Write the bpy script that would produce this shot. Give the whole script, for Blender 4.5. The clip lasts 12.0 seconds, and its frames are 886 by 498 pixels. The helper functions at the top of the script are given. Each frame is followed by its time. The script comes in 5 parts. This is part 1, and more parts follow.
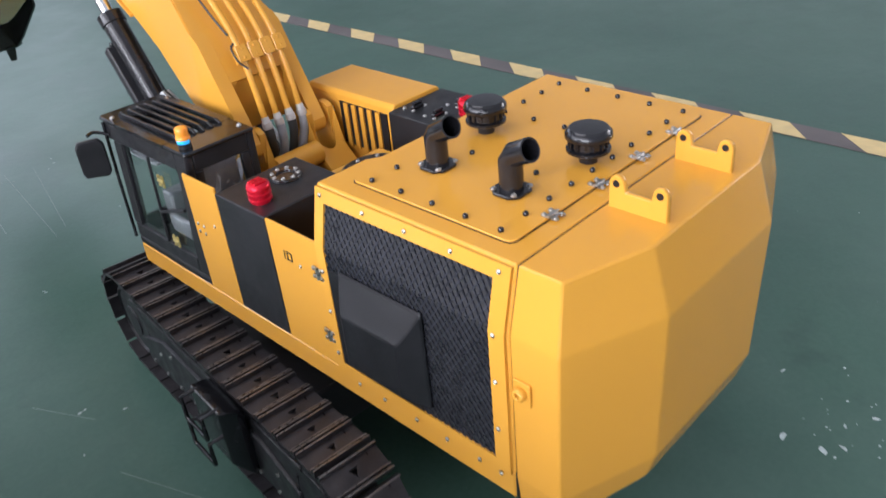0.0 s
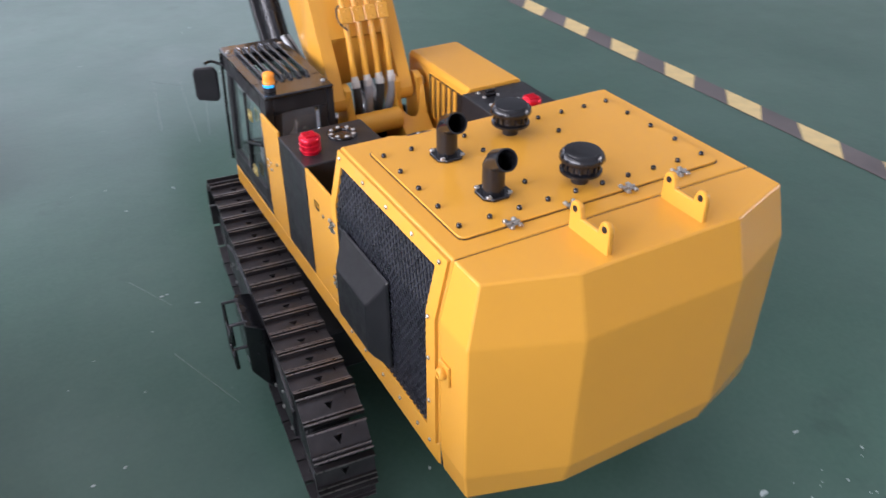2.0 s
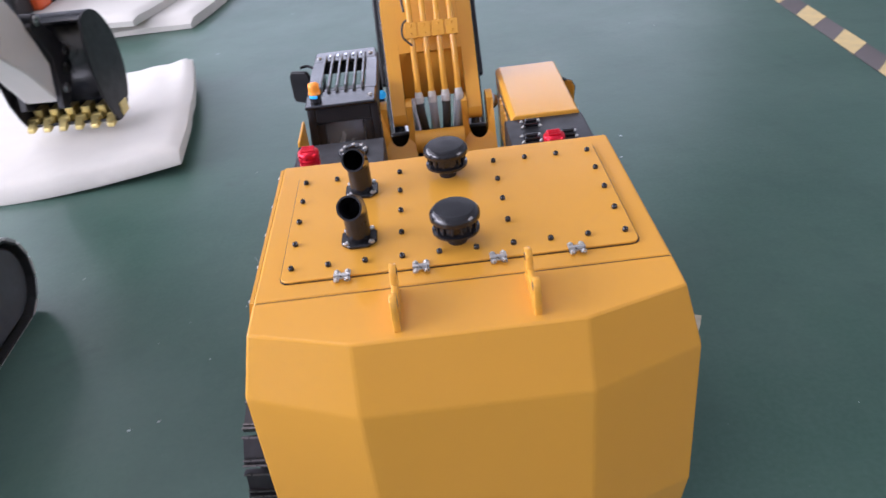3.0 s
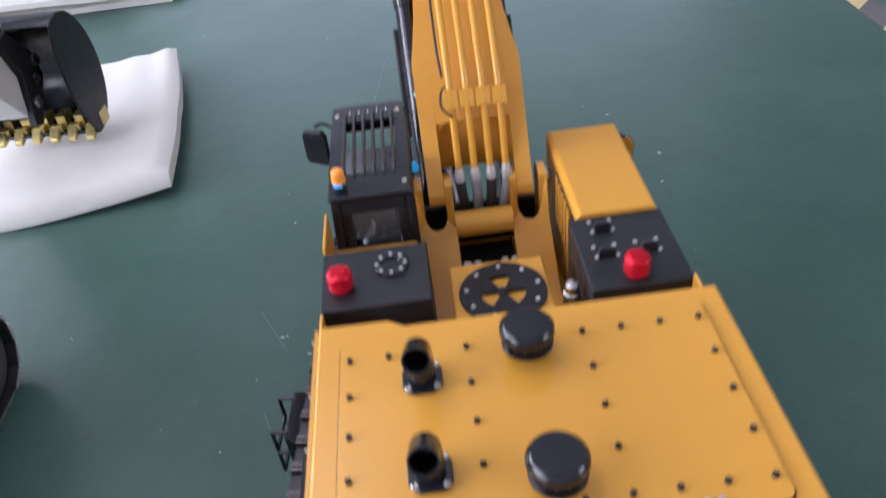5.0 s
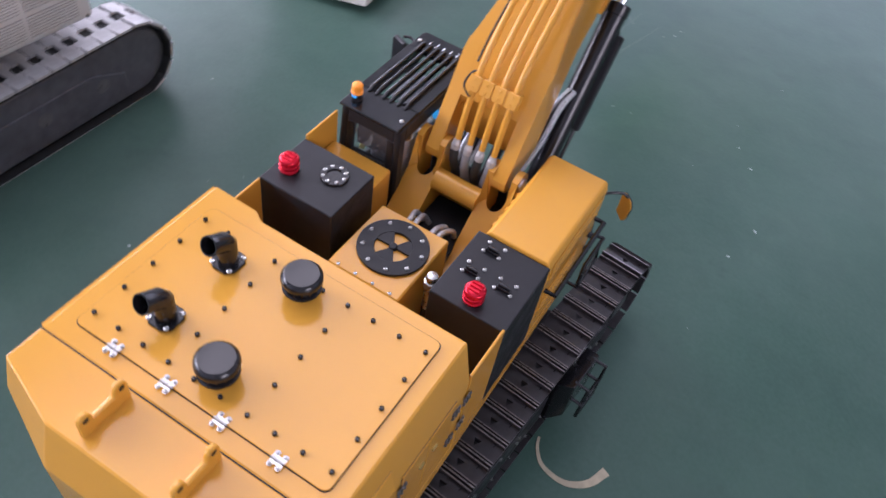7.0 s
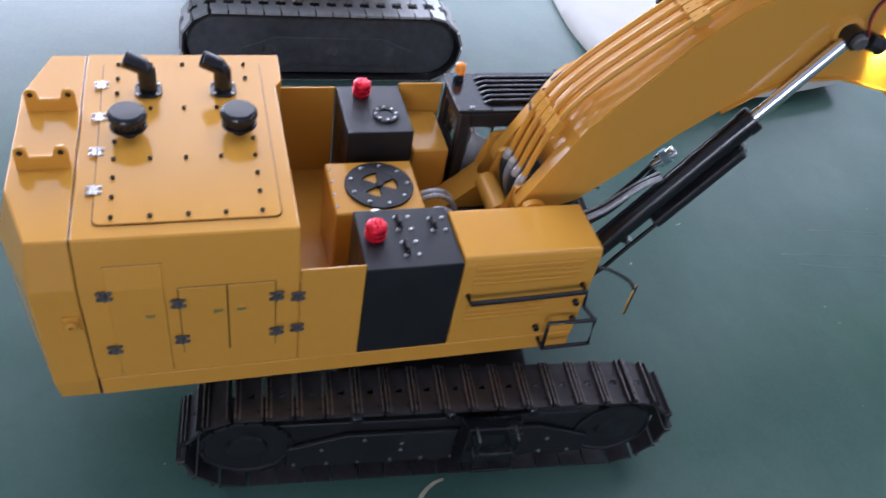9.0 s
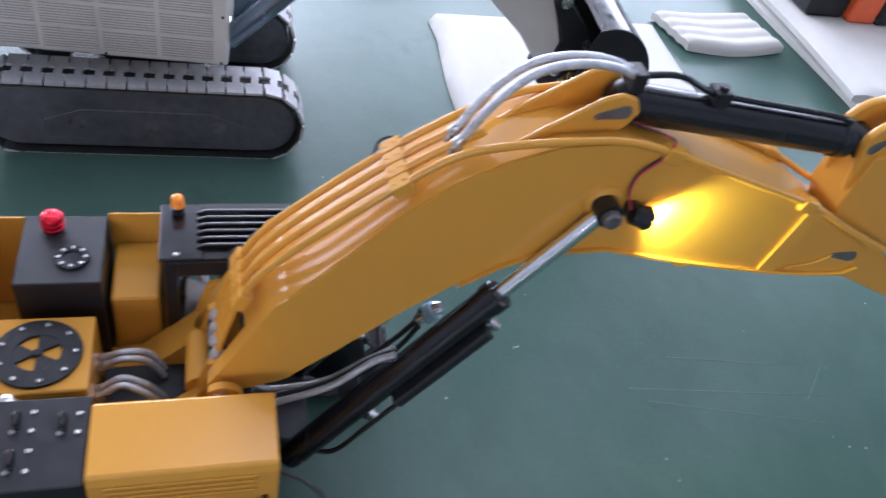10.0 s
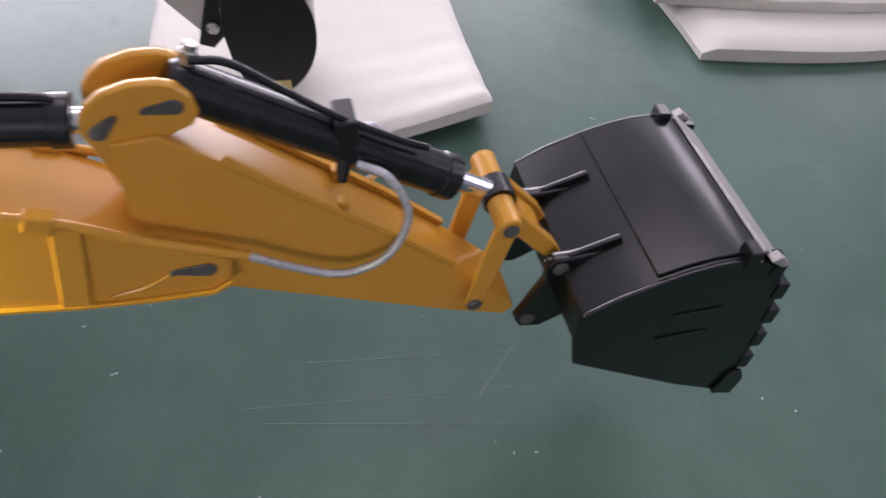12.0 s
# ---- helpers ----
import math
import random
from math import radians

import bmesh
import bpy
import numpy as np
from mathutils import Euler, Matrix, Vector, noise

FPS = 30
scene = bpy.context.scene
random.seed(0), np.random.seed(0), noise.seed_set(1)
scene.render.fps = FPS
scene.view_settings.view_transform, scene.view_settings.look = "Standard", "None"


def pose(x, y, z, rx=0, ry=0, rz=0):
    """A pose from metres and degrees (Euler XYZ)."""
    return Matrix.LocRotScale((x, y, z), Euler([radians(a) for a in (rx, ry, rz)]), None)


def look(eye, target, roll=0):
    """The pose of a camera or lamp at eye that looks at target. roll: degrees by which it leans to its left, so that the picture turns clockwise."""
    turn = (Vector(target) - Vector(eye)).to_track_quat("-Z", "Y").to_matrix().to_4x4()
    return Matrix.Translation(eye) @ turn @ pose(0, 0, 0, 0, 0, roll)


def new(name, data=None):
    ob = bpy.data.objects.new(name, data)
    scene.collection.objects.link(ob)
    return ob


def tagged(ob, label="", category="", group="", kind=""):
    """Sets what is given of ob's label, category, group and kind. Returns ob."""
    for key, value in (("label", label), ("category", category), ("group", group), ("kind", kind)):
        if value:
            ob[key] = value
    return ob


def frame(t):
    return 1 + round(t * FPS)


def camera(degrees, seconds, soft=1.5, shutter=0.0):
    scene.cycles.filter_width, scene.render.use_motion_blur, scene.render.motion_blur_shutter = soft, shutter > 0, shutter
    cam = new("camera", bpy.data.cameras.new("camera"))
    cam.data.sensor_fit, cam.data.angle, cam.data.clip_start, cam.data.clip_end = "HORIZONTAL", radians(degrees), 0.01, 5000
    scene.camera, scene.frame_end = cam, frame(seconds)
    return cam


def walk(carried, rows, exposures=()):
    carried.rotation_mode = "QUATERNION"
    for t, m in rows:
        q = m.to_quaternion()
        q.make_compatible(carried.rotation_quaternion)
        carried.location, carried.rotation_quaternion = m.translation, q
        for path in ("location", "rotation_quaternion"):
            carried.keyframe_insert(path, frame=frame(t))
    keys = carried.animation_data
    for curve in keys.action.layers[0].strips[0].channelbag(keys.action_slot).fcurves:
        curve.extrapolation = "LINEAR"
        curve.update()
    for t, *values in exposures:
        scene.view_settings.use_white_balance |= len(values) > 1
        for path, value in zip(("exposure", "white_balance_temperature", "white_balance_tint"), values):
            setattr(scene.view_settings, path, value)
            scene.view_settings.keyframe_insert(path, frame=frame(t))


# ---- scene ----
cam = camera(58.3, 12.0, shutter=0.3)
PATH = [
    (0, (-0.435, -0.285, 0.607), (0.737, 0.948, -0.444), -5.7),
    (0.5, (-0.468, -0.335, 0.624), (0.676, 0.855, -0.506), -5.3),
    (1, (-0.466, -0.355, 0.628), (0.682, 0.83, -0.503), -4.7),
    (1.5, (-0.405, -0.379, 0.636), (0.731, 0.825, -0.485), 0.7),
    (2, (-0.347, -0.403, 0.644), (0.455, 1.054, -0.467), -0.2),
    (2.5, (-0.151, -0.411, 0.641), (0.25, 1.204, -0.469), -3.9),
    (3, (-0.007, -0.444, 0.643), (-0.018, 1.231, -0.45), -7.0),
    (3.2, (0.023, -0.457, 0.647), (-0.081, 1.181, -0.495), -7.4),
    (4.8, (-0.038, -0.286, 0.627), (-0.085, 1.309, -0.579), -5.5),
    (5, (-0.045, -0.237, 0.718), (-0.041, 1.328, -0.527), -7.4),
    (5.5, (-0.042, -0.227, 0.89), (0.007, 1.22, -0.489), -6.3),
    (6, (0.016, -0.278, 0.983), (0.058, 1.126, -0.44), -3.0),
    (6.5, (0.136, -0.296, 0.955), (-0.063, 1.037, -0.522), 0.5),
    (7, (0.246, -0.197, 0.876), (-0.269, 1.006, -0.636), 11.3),
    (7.2, (0.286, -0.17, 0.871), (-0.366, 0.946, -0.655), 12.6),
    (8.8, (0.624, 0.041, 0.793), (-0.701, 0.598, -0.598), 12.3),
    (9, (0.625, 0.078, 0.822), (-0.706, 0.634, -0.564), 12.2),
    (9.5, (0.563, 0.208, 0.854), (-0.766, 0.764, -0.533), 13.6),
    (10, (0.47, 0.402, 0.876), (-0.875, 0.95, -0.5), 14.6),
    (10.5, (0.479, 0.578, 0.906), (-0.924, 1.061, -0.435), 10.3),
    (11, (0.545, 0.771, 0.901), (-0.874, 1.179, -0.449), 7.3),
    (11.3, (0.546, 0.845, 0.906), (-0.858, 1.249, -0.46), 4.7),
    (11.5, (0.53, 0.894, 0.896), (-0.865, 1.302, -0.478), 3.5),
    (12, (0.424, 1.057, 0.847), (-0.855, 1.42, -0.647), 3.0),
]
walk(cam, [(t, look(e, g, r)) for t, e, g, r in PATH], [(0.0, -0.07, 6200, 18), (2.0, 0.0, 6250, 22), (3.2, -0.05, 6050, 26), (5.0, -0.15, 5850, 24), (6.0, 0.03, 5950, 27), (7.2, 0.05, 6000, 31), (8.8, -0.2, 5550, 22), (10.0, -0.13, 5600, 22), (11.0, -0.17, 6150, 26), (12.0, -0.40, 6500, 31)])

# ---- light: a factory hall with tall west windows, overcast daylight, and added fill ----
world = bpy.data.worlds.new("daylight")
world.use_nodes = True
scene.world = world
bgn = world.node_tree.nodes["Background"]
skyn = world.node_tree.nodes.new("ShaderNodeTexSky")
skyn.sky_type = "NISHITA"
skyn.sun_disc = False
skyn.sun_elevation = radians(38)
skyn.sun_rotation = radians(-90)
world.node_tree.links.new(skyn.outputs[0], bgn.inputs[0])
bgn.inputs[1].default_value = 0.1


def area_lamp(name, m, w, h, watts, colour):
    lamp = bpy.data.lights.new(name, "AREA")
    lamp.shape, lamp.size, lamp.size_y, lamp.energy, lamp.color = "RECTANGLE", w, h, watts, colour
    ob = new(name, lamp)
    ob.matrix_world = m
    return ob


DAY = (0.95, 0.98, 1.0)
area_lamp("window_daylight_west", look((-5.02, -1.0, 1.70), (-4.0, -1.0, 1.70)), 4.76, 1.56, 410, DAY)
area_lamp("window_daylight_southwest", look((-5.02, -4.6, 1.70), (-4.0, -4.6, 1.70)), 1.76, 1.56, 80, DAY)
area_lamp("window_daylight_northwest", look((-5.02, 3.4, 1.70), (-4.0, 3.4, 1.70)), 3.56, 1.56, 200, DAY)
# unseen high lamps, added to balance brightness and light the bucket's rolled back
area_lamp("added_fill_high_west", look((-5.02, -1.0, 4.0), (-4.0, -1.0, 4.0)), 4.76, 1.76, 85, DAY)
area_lamp("added_fill_high_northwest", look((-5.02, 3.4, 4.0), (-4.0, 3.4, 4.0)), 3.56, 1.76, 50, DAY)
area_lamp("added_fill_high_far", look((-5.02, 6.8, 4.0), (-4.0, 6.8, 4.0)), 2.56, 1.76, 110, DAY)
area_lamp("window_daylight_north", look((0.3, 9.02, 3.00), (0.3, 8.0, 3.00)), 6.36, 1.76, 125, (0.86, 0.92, 1.0))
# unseen fill, added for the machine's right and rear sides
area_lamp("added_fill_southeast", look((7.02, -2.75, 2.40), (6.0, -2.75, 2.40)), 3.46, 1.76, 190, (1.0, 0.975, 0.94))
# unseen overhead fill, added for the tops and the floor
area_lamp("added_fill_roof", look((-2.4, 2.8, 6.64), (-2.4, 2.8, 0.0)), 2.96, 5.56, 185, (1.0, 0.98, 0.95))


# ---- helpers ----
def link(nt, a, b):
    nt.links.new(a, b)


def mat(name, col, rough=0.5, metal=0.0, var=0.12, scale=40.0, bump=0.0, bscale=300.0, coat=0.0, spots=None, rvar=0.1):
    """A painted or moulded surface: two scales of colour change, uneven gloss and fine relief."""
    m = bpy.data.materials.new(name)
    m.use_nodes = True
    nt = m.node_tree
    b = nt.nodes["Principled BSDF"]
    tc = nt.nodes.new("ShaderNodeTexCoord")
    n1 = nt.nodes.new("ShaderNodeTexNoise")
    n1.inputs["Scale"].default_value = scale
    n1.inputs["Detail"].default_value = 6
    n2 = nt.nodes.new("ShaderNodeTexNoise")
    n2.inputs["Scale"].default_value = scale * 0.15
    n2.inputs["Detail"].default_value = 3
    add = nt.nodes.new("ShaderNodeMath")
    add.operation = "ADD"
    for n in (n1, n2):
        link(nt, tc.outputs["Object"], n.inputs["Vector"])
    link(nt, n1.outputs["Fac"], add.inputs[0])
    link(nt, n2.outputs["Fac"], add.inputs[1])
    mr = nt.nodes.new("ShaderNodeMapRange")
    mr.inputs["From Min"].default_value, mr.inputs["From Max"].default_value = 0.7, 1.3
    mr.inputs["To Min"].default_value, mr.inputs["To Max"].default_value = 1 - var, 1 + var
    link(nt, add.outputs[0], mr.inputs["Value"])
    mul = nt.nodes.new("ShaderNodeVectorMath")
    mul.operation = "SCALE"
    mul.inputs[0].default_value = col
    link(nt, mr.outputs[0], mul.inputs["Scale"])
    out = mul.outputs[0]
    if spots:
        sc, thr, scol = spots
        n3 = nt.nodes.new("ShaderNodeTexNoise")
        n3.inputs["Scale"].default_value = sc
        n3.inputs["Detail"].default_value = 4
        link(nt, tc.outputs["Object"], n3.inputs["Vector"])
        rp = nt.nodes.new("ShaderNodeValToRGB")
        rp.color_ramp.elements[0].position, rp.color_ramp.elements[1].position = thr, thr + 0.06
        link(nt, n3.outputs["Fac"], rp.inputs[0])
        mx = nt.nodes.new("ShaderNodeMix")
        mx.data_type = "RGBA"
        link(nt, rp.outputs[0], mx.inputs[0])
        link(nt, out, mx.inputs[6])
        mx.inputs[7].default_value = (*scol, 1)
        out = mx.outputs[2]
    link(nt, out, b.inputs["Base Color"])
    r = nt.nodes.new("ShaderNodeMapRange")
    r.inputs["From Min"].default_value, r.inputs["From Max"].default_value = 0.3, 0.7
    r.inputs["To Min"].default_value, r.inputs["To Max"].default_value = max(0.02, rough - rvar), min(1, rough + rvar)
    link(nt, n1.outputs["Fac"], r.inputs["Value"])
    link(nt, r.outputs[0], b.inputs["Roughness"])
    b.inputs["Metallic"].default_value = metal
    b.inputs["Coat Weight"].default_value = coat
    if bump:
        nb = nt.nodes.new("ShaderNodeTexNoise")
        nb.inputs["Scale"].default_value = bscale
        link(nt, tc.outputs["Object"], nb.inputs["Vector"])
        bp = nt.nodes.new("ShaderNodeBump")
        bp.inputs["Strength"].default_value = bump
        bp.inputs["Distance"].default_value = 0.001
        link(nt, nb.outputs["Fac"], bp.inputs["Height"])
        link(nt, bp.outputs[0], b.inputs["Normal"])
    return m


YEL = mat("yellow_enamel", (0.64, 0.306, 0.040), 0.16, var=0.018, scale=18, bump=0.05, bscale=900, coat=0.0, rvar=0.03)
YEL.node_tree.nodes["Principled BSDF"].inputs["Specular IOR Level"].default_value = 0.4
BLK = mat("black_satin_paint", (0.015, 0.015, 0.017), 0.42, var=0.25, scale=60, bump=0.08, bscale=1500)
BLKG = mat("black_gloss_paint", (0.010, 0.010, 0.012), 0.2, var=0.2, scale=40)
TRK = mat("dark_track_steel", (0.042, 0.038, 0.041), 0.36, metal=0.4, var=0.35, scale=80, bump=0.25, bscale=700)
CHR = mat("chrome", (0.75, 0.76, 0.78), 0.12, metal=1.0, var=0.05)
STL = mat("zinc_steel", (0.5, 0.49, 0.47), 0.3, metal=1.0, var=0.15, scale=200)
RED = mat("red_anodised_metal", (0.65, 0.01, 0.03), 0.28, metal=0.6, var=0.1)
FOAM = mat("white_foam", (0.575, 0.555, 0.505), 0.75, var=0.04, scale=30, bump=0.3, bscale=250)
DULL = mat("dull_grey_pin", (0.16, 0.15, 0.145), 0.45, metal=0.6, var=0.35, scale=150, bump=0.15, bscale=900)
RUB = mat("black_rubber", (0.018, 0.018, 0.018), 0.6, var=0.3, scale=80, bump=0.2)


BLK.node_tree.nodes["Principled BSDF"].inputs["IOR"].default_value = 1.38


def box(bm, x0, x1, y0, y1, z0, z1):
    v = [bm.verts.new(p) for p in ((x0, y0, z0), (x1, y0, z0), (x1, y1, z0), (x0, y1, z0), (x0, y0, z1), (x1, y0, z1), (x1, y1, z1), (x0, y1, z1))]
    for f in ((3, 2, 1, 0), (4, 5, 6, 7), (0, 1, 5, 4), (1, 2, 6, 5), (2, 3, 7, 6), (3, 0, 4, 7)):
        bm.faces.new([v[i] for i in f])
    return bm


def place(axis, a, p):
    return {"x": (a, p[0], p[1]), "y": (p[0], a, p[1]), "z": (p[0], p[1], a)}[axis]


def prism(bm, pts, axis, a, b):
    """A flat outline, given in the two other axes, drawn out along an axis from a to b."""
    return loft(bm, [[place(axis, a, p) for p in pts], [place(axis, b, p) for p in pts]])


def loft(bm, rings, caps=True, closed=False):
    vs = [[bm.verts.new(p) for p in r] for r in rings]
    n = len(vs[0])
    pairs = list(zip(vs, vs[1:])) + ([(vs[-1], vs[0])] if closed else [])
    fs = [bm.faces.new((r[i], r[(i + 1) % n], s[(i + 1) % n], s[i])) for r, s in pairs for i in range(n)]
    if caps and not closed:
        fs += [bm.faces.new(vs[0][::-1]), bm.faces.new(vs[-1])]
    bmesh.ops.recalc_face_normals(bm, faces=fs)
    return bm


def frame_at(d):
    d = Vector(d).normalized()
    u = d.cross(Vector((0, 0, 1)) if abs(d.z) < 0.9 else Vector((1, 0, 0))).normalized()
    return u, d.cross(u).normalized()


def lathe(bm, p, d, prof, n=20):
    """A turned body: prof is rows of (distance along d, radius)."""
    p, d = Vector(p), Vector(d).normalized()
    u, w = frame_at(d)
    return loft(bm, [[p + d * h + (u * math.cos(2 * math.pi * i / n) + w * math.sin(2 * math.pi * i / n)) * max(r, 1e-5) for i in range(n)] for h, r in prof])


def cyl(bm, p, q, r, n=16):
    p, q = Vector(p), Vector(q)
    return lathe(bm, p, q - p, ((0, r), ((q - p).length, r)), n)


def curve_pts(pts, steps=6):
    """A smooth way through the given points."""
    P = [Vector(p) for p in pts]
    P = [2 * P[0] - P[1]] + P + [2 * P[-1] - P[-2]]
    out = []
    for a, b, c, d in zip(P, P[1:], P[2:], P[3:]):
        for k in range(steps):
            t = k / steps
            out.append(0.5 * (2 * b + (c - a) * t + (2 * a - 5 * b + 4 * c - d) * t * t + (3 * b - a - 3 * c + d) * t ** 3))
    return out + [P[-2]]


def tube(bm, pts, r, n=10, steps=6):
    P = curve_pts(pts, steps) if steps else [Vector(p) for p in pts]
    rings = []
    u = None
    for i, p in enumerate(P):
        d = (P[min(i + 1, len(P) - 1)] - P[max(i - 1, 0)]).normalized()
        u = frame_at(d)[0] if u is None else (u - d * u.dot(d)).normalized()
        w = d.cross(u)
        rings.append([p + (u * math.cos(2 * math.pi * k / n) + w * math.sin(2 * math.pi * k / n)) * r for k in range(n)])
    return loft(bm, rings)


def soft(bm, w=0.001, seg=1, angle=25):
    """Round the sharp edges."""
    bm.normal_update()
    es = [e for e in bm.edges if len(e.link_faces) == 2 and e.calc_face_angle(0) > radians(angle)]
    bmesh.ops.bevel(bm, geom=es, offset=w, segments=seg, affect="EDGES", profile=0.5, clamp_overlap=True)
    return bm


def smooth(bm, angle=50):
    bm.normal_update()
    for f in bm.faces:
        f.smooth = True
    for e in bm.edges:
        e.smooth = False
        if len(e.link_faces) == 2 and e.calc_face_angle(0) < radians(angle):
            a, b = sorted(f.calc_area() for f in e.link_faces)
            e.smooth = b < 5 * a


def thing(name, base, label, category, group="", kind=""):
    ob = new(name)
    ob.location = base
    ob.empty_display_size = 0.02
    return tagged(ob, label, category, group, kind)


def part(name, bm, material, parent, label=""):
    """One mesh under a thing or a part; its corners are given in the world's metres."""
    smooth(bm)
    me = bpy.data.meshes.new(name)
    bm.to_mesh(me)
    bm.free()
    me.materials.append(material)
    ob = new(name, me)
    if parent is not None:
        ob.parent = parent
        ob.matrix_parent_inverse = Matrix.Translation(-parent.location) if parent.parent is None else Matrix.Identity(4)
    return tagged(ob, label) if label else ob


def at_place(name, me, parent, m):
    """One more piece on a shared mesh, at a pose in the world's metres."""
    ob = new(name, me)
    ob.parent = parent
    ob.matrix_parent_inverse = Matrix.Translation(-parent.location) if parent.parent is None else Matrix.Identity(4)
    ob.matrix_basis = m
    return ob


def mesh_of(bm, material, name):
    smooth(bm)
    me = bpy.data.meshes.new(name)
    bm.to_mesh(me)
    bm.free()
    me.materials.append(material)
    return me


def B():
    return bmesh.new()

# ---- the hall: unseen walls and ceiling with openings for lamps, one sheet of floor ----
WALL = mat("grey_plaster", (0.47, 0.48, 0.51), 0.8, var=0.06, scale=2, bump=0.2, bscale=60)
CEIL = mat("grey_ceiling_panel", (0.66, 0.67, 0.70), 0.8, var=0.05, scale=2)


def wall_with_windows(name, axis, at, out, lo, hi, openings, sills, high=6.6):
    """A wall 0.65 thick at axis = at, from lo to hi, with openings above one another from each sill to its head."""
    bm = B()
    a, b = sorted((at, at + out * 0.65))
    ends = [lo] + [v for o in openings for v in o] + [hi]
    solid = [(ends[i], ends[i + 1], 0, high) for i in range(0, len(ends), 2)]
    levels = [0] + [v for s in sills for v in s] + [high]
    for w0, w1 in openings:
        solid += [(w0, w1, levels[i], levels[i + 1]) for i in range(0, len(levels), 2)]
    for c, d, e, f in solid:
        box(bm, *((a, b, c, d) if axis == "x" else (c, d, a, b)), e, f)
    return tagged(part(name, bm, WALL, None), "plain grey plastered hall wall with wide window openings", "wall", kind="structure")


wall_with_windows("wall_west", "x", -5.0, -1, -6, 9, ((-5.5, -3.7), (-3.4, 1.4), (1.6, 5.2), (5.5, 8.1)), ((0.9, 2.5), (3.1, 4.9)))
wall_with_windows("wall_north", "y", 9.0, 1, -5, 7, ((-2.9, 3.5),), ((2.1, 3.9),))
# this opening serves only the added southeast fill
wall_with_windows("wall_east", "x", 7.0, 1, -6, 9, ((-4.5, -1.0),), ((1.5, 3.3),))
wall_with_windows("wall_south", "y", -6.0, -1, -5, 7, (), ())
bm = B()
for x0, x1, y0, y1 in ((-5.65, -3.9, -6.65, 9.65), (-0.9, 7.65, -6.65, 9.65), (-3.9, -0.9, -6.65, 0.0), (-3.9, -0.9, 5.6, 9.65)):
    box(bm, x0, x1, y0, y1, 6.6, 6.75)
tagged(part("ceiling", bm, CEIL, None), "unseen plain grey hall ceiling, opened for the added roof fill", "ceiling", kind="structure")


def floor_material():
    m = bpy.data.materials.new("green_epoxy_floor")
    m.use_nodes = True
    nt = m.node_tree
    b = nt.nodes["Principled BSDF"]
    tc = nt.nodes.new("ShaderNodeTexCoord")

    def noise_at(scale, detail=4, rough=0.55):
        n = nt.nodes.new("ShaderNodeTexNoise")
        n.inputs["Scale"].default_value, n.inputs["Detail"].default_value, n.inputs["Roughness"].default_value = scale, detail, rough
        link(nt, tc.outputs["Object"], n.inputs["Vector"])
        return n.outputs["Fac"]

    def ramp(v, a, b_, ca, cb):
        r = nt.nodes.new("ShaderNodeValToRGB")
        r.color_ramp.elements[0].position, r.color_ramp.elements[1].position = a, b_
        r.color_ramp.elements[0].color, r.color_ramp.elements[1].color = (*ca, 1), (*cb, 1)
        link(nt, v, r.inputs[0])
        return r.outputs[0]

    def mix(f, a, c):
        x = nt.nodes.new("ShaderNodeMix")
        x.data_type = "RGBA"
        link(nt, f, x.inputs[0])
        link(nt, a, x.inputs[6])
        if isinstance(c, tuple):
            x.inputs[7].default_value = (*c, 1)
        else:
            link(nt, c, x.inputs[7])
        return x.outputs[2]

    base = ramp(noise_at(2.2, 5), 0.32, 0.68, (0.036, 0.086, 0.064), (0.064, 0.124, 0.096))
    grain = ramp(noise_at(160, 3), 0.35, 0.7, (0, 0, 0), (0.25, 0.25, 0.25))
    base = mix(grain, base, (0.084, 0.144, 0.120))
    scuff = ramp(noise_at(6, 4, 0.55), 0.40, 0.90, (0, 0, 0), (0.26, 0.26, 0.26))
    base = mix(scuff, base, (0.120, 0.176, 0.152))
    dark = ramp(noise_at(9, 5, 0.6), 0.45, 0.85, (0, 0, 0), (0.42, 0.42, 0.42))
    base = mix(dark, base, (0.027, 0.059, 0.048))
    stain = ramp(noise_at(4.3, 9, 0.72), 0.60, 0.72, (0, 0, 0), (0.45, 0.45, 0.45))
    base = mix(stain, base, (0.030, 0.056, 0.047))
    # broad pale bluish patches: the floor's sheen is mixed into its colour
    pale_sheen = ramp(noise_at(1.3, 6, 0.62), 0.52, 0.75, (0, 0, 0), (0.30, 0.30, 0.30))
    base = mix(pale_sheen, base, (0.120, 0.178, 0.160))
    chip = ramp(noise_at(190, 1), 0.80, 0.82, (0, 0, 0), (0.4, 0.4, 0.4))
    base = mix(chip, base, (0.176, 0.208, 0.200))
    link(nt, base, b.inputs["Base Color"])
    r = nt.nodes.new("ShaderNodeMapRange")
    r.inputs["From Min"].default_value, r.inputs["From Max"].default_value = 0.3, 0.7
    r.inputs["To Min"].default_value, r.inputs["To Max"].default_value = 0.31, 0.41
    b.inputs["Specular IOR Level"].default_value = 0.26
    link(nt, noise_at(6, 6, 0.65), r.inputs["Value"])
    link(nt, r.outputs[0], b.inputs["Roughness"])
    bp = nt.nodes.new("ShaderNodeBump")
    bp.inputs["Strength"].default_value, bp.inputs["Distance"].default_value = 0.12, 0.002
    link(nt, noise_at(55, 4), bp.inputs["Height"])
    link(nt, bp.outputs[0], b.inputs["Normal"])
    return m


FLOOR = floor_material()
tagged(part("floor", box(B(), -5, 7, -6, 9, -0.1, 0), FLOOR, None), "glossy worn green epoxy factory floor", "floor", kind="structure")

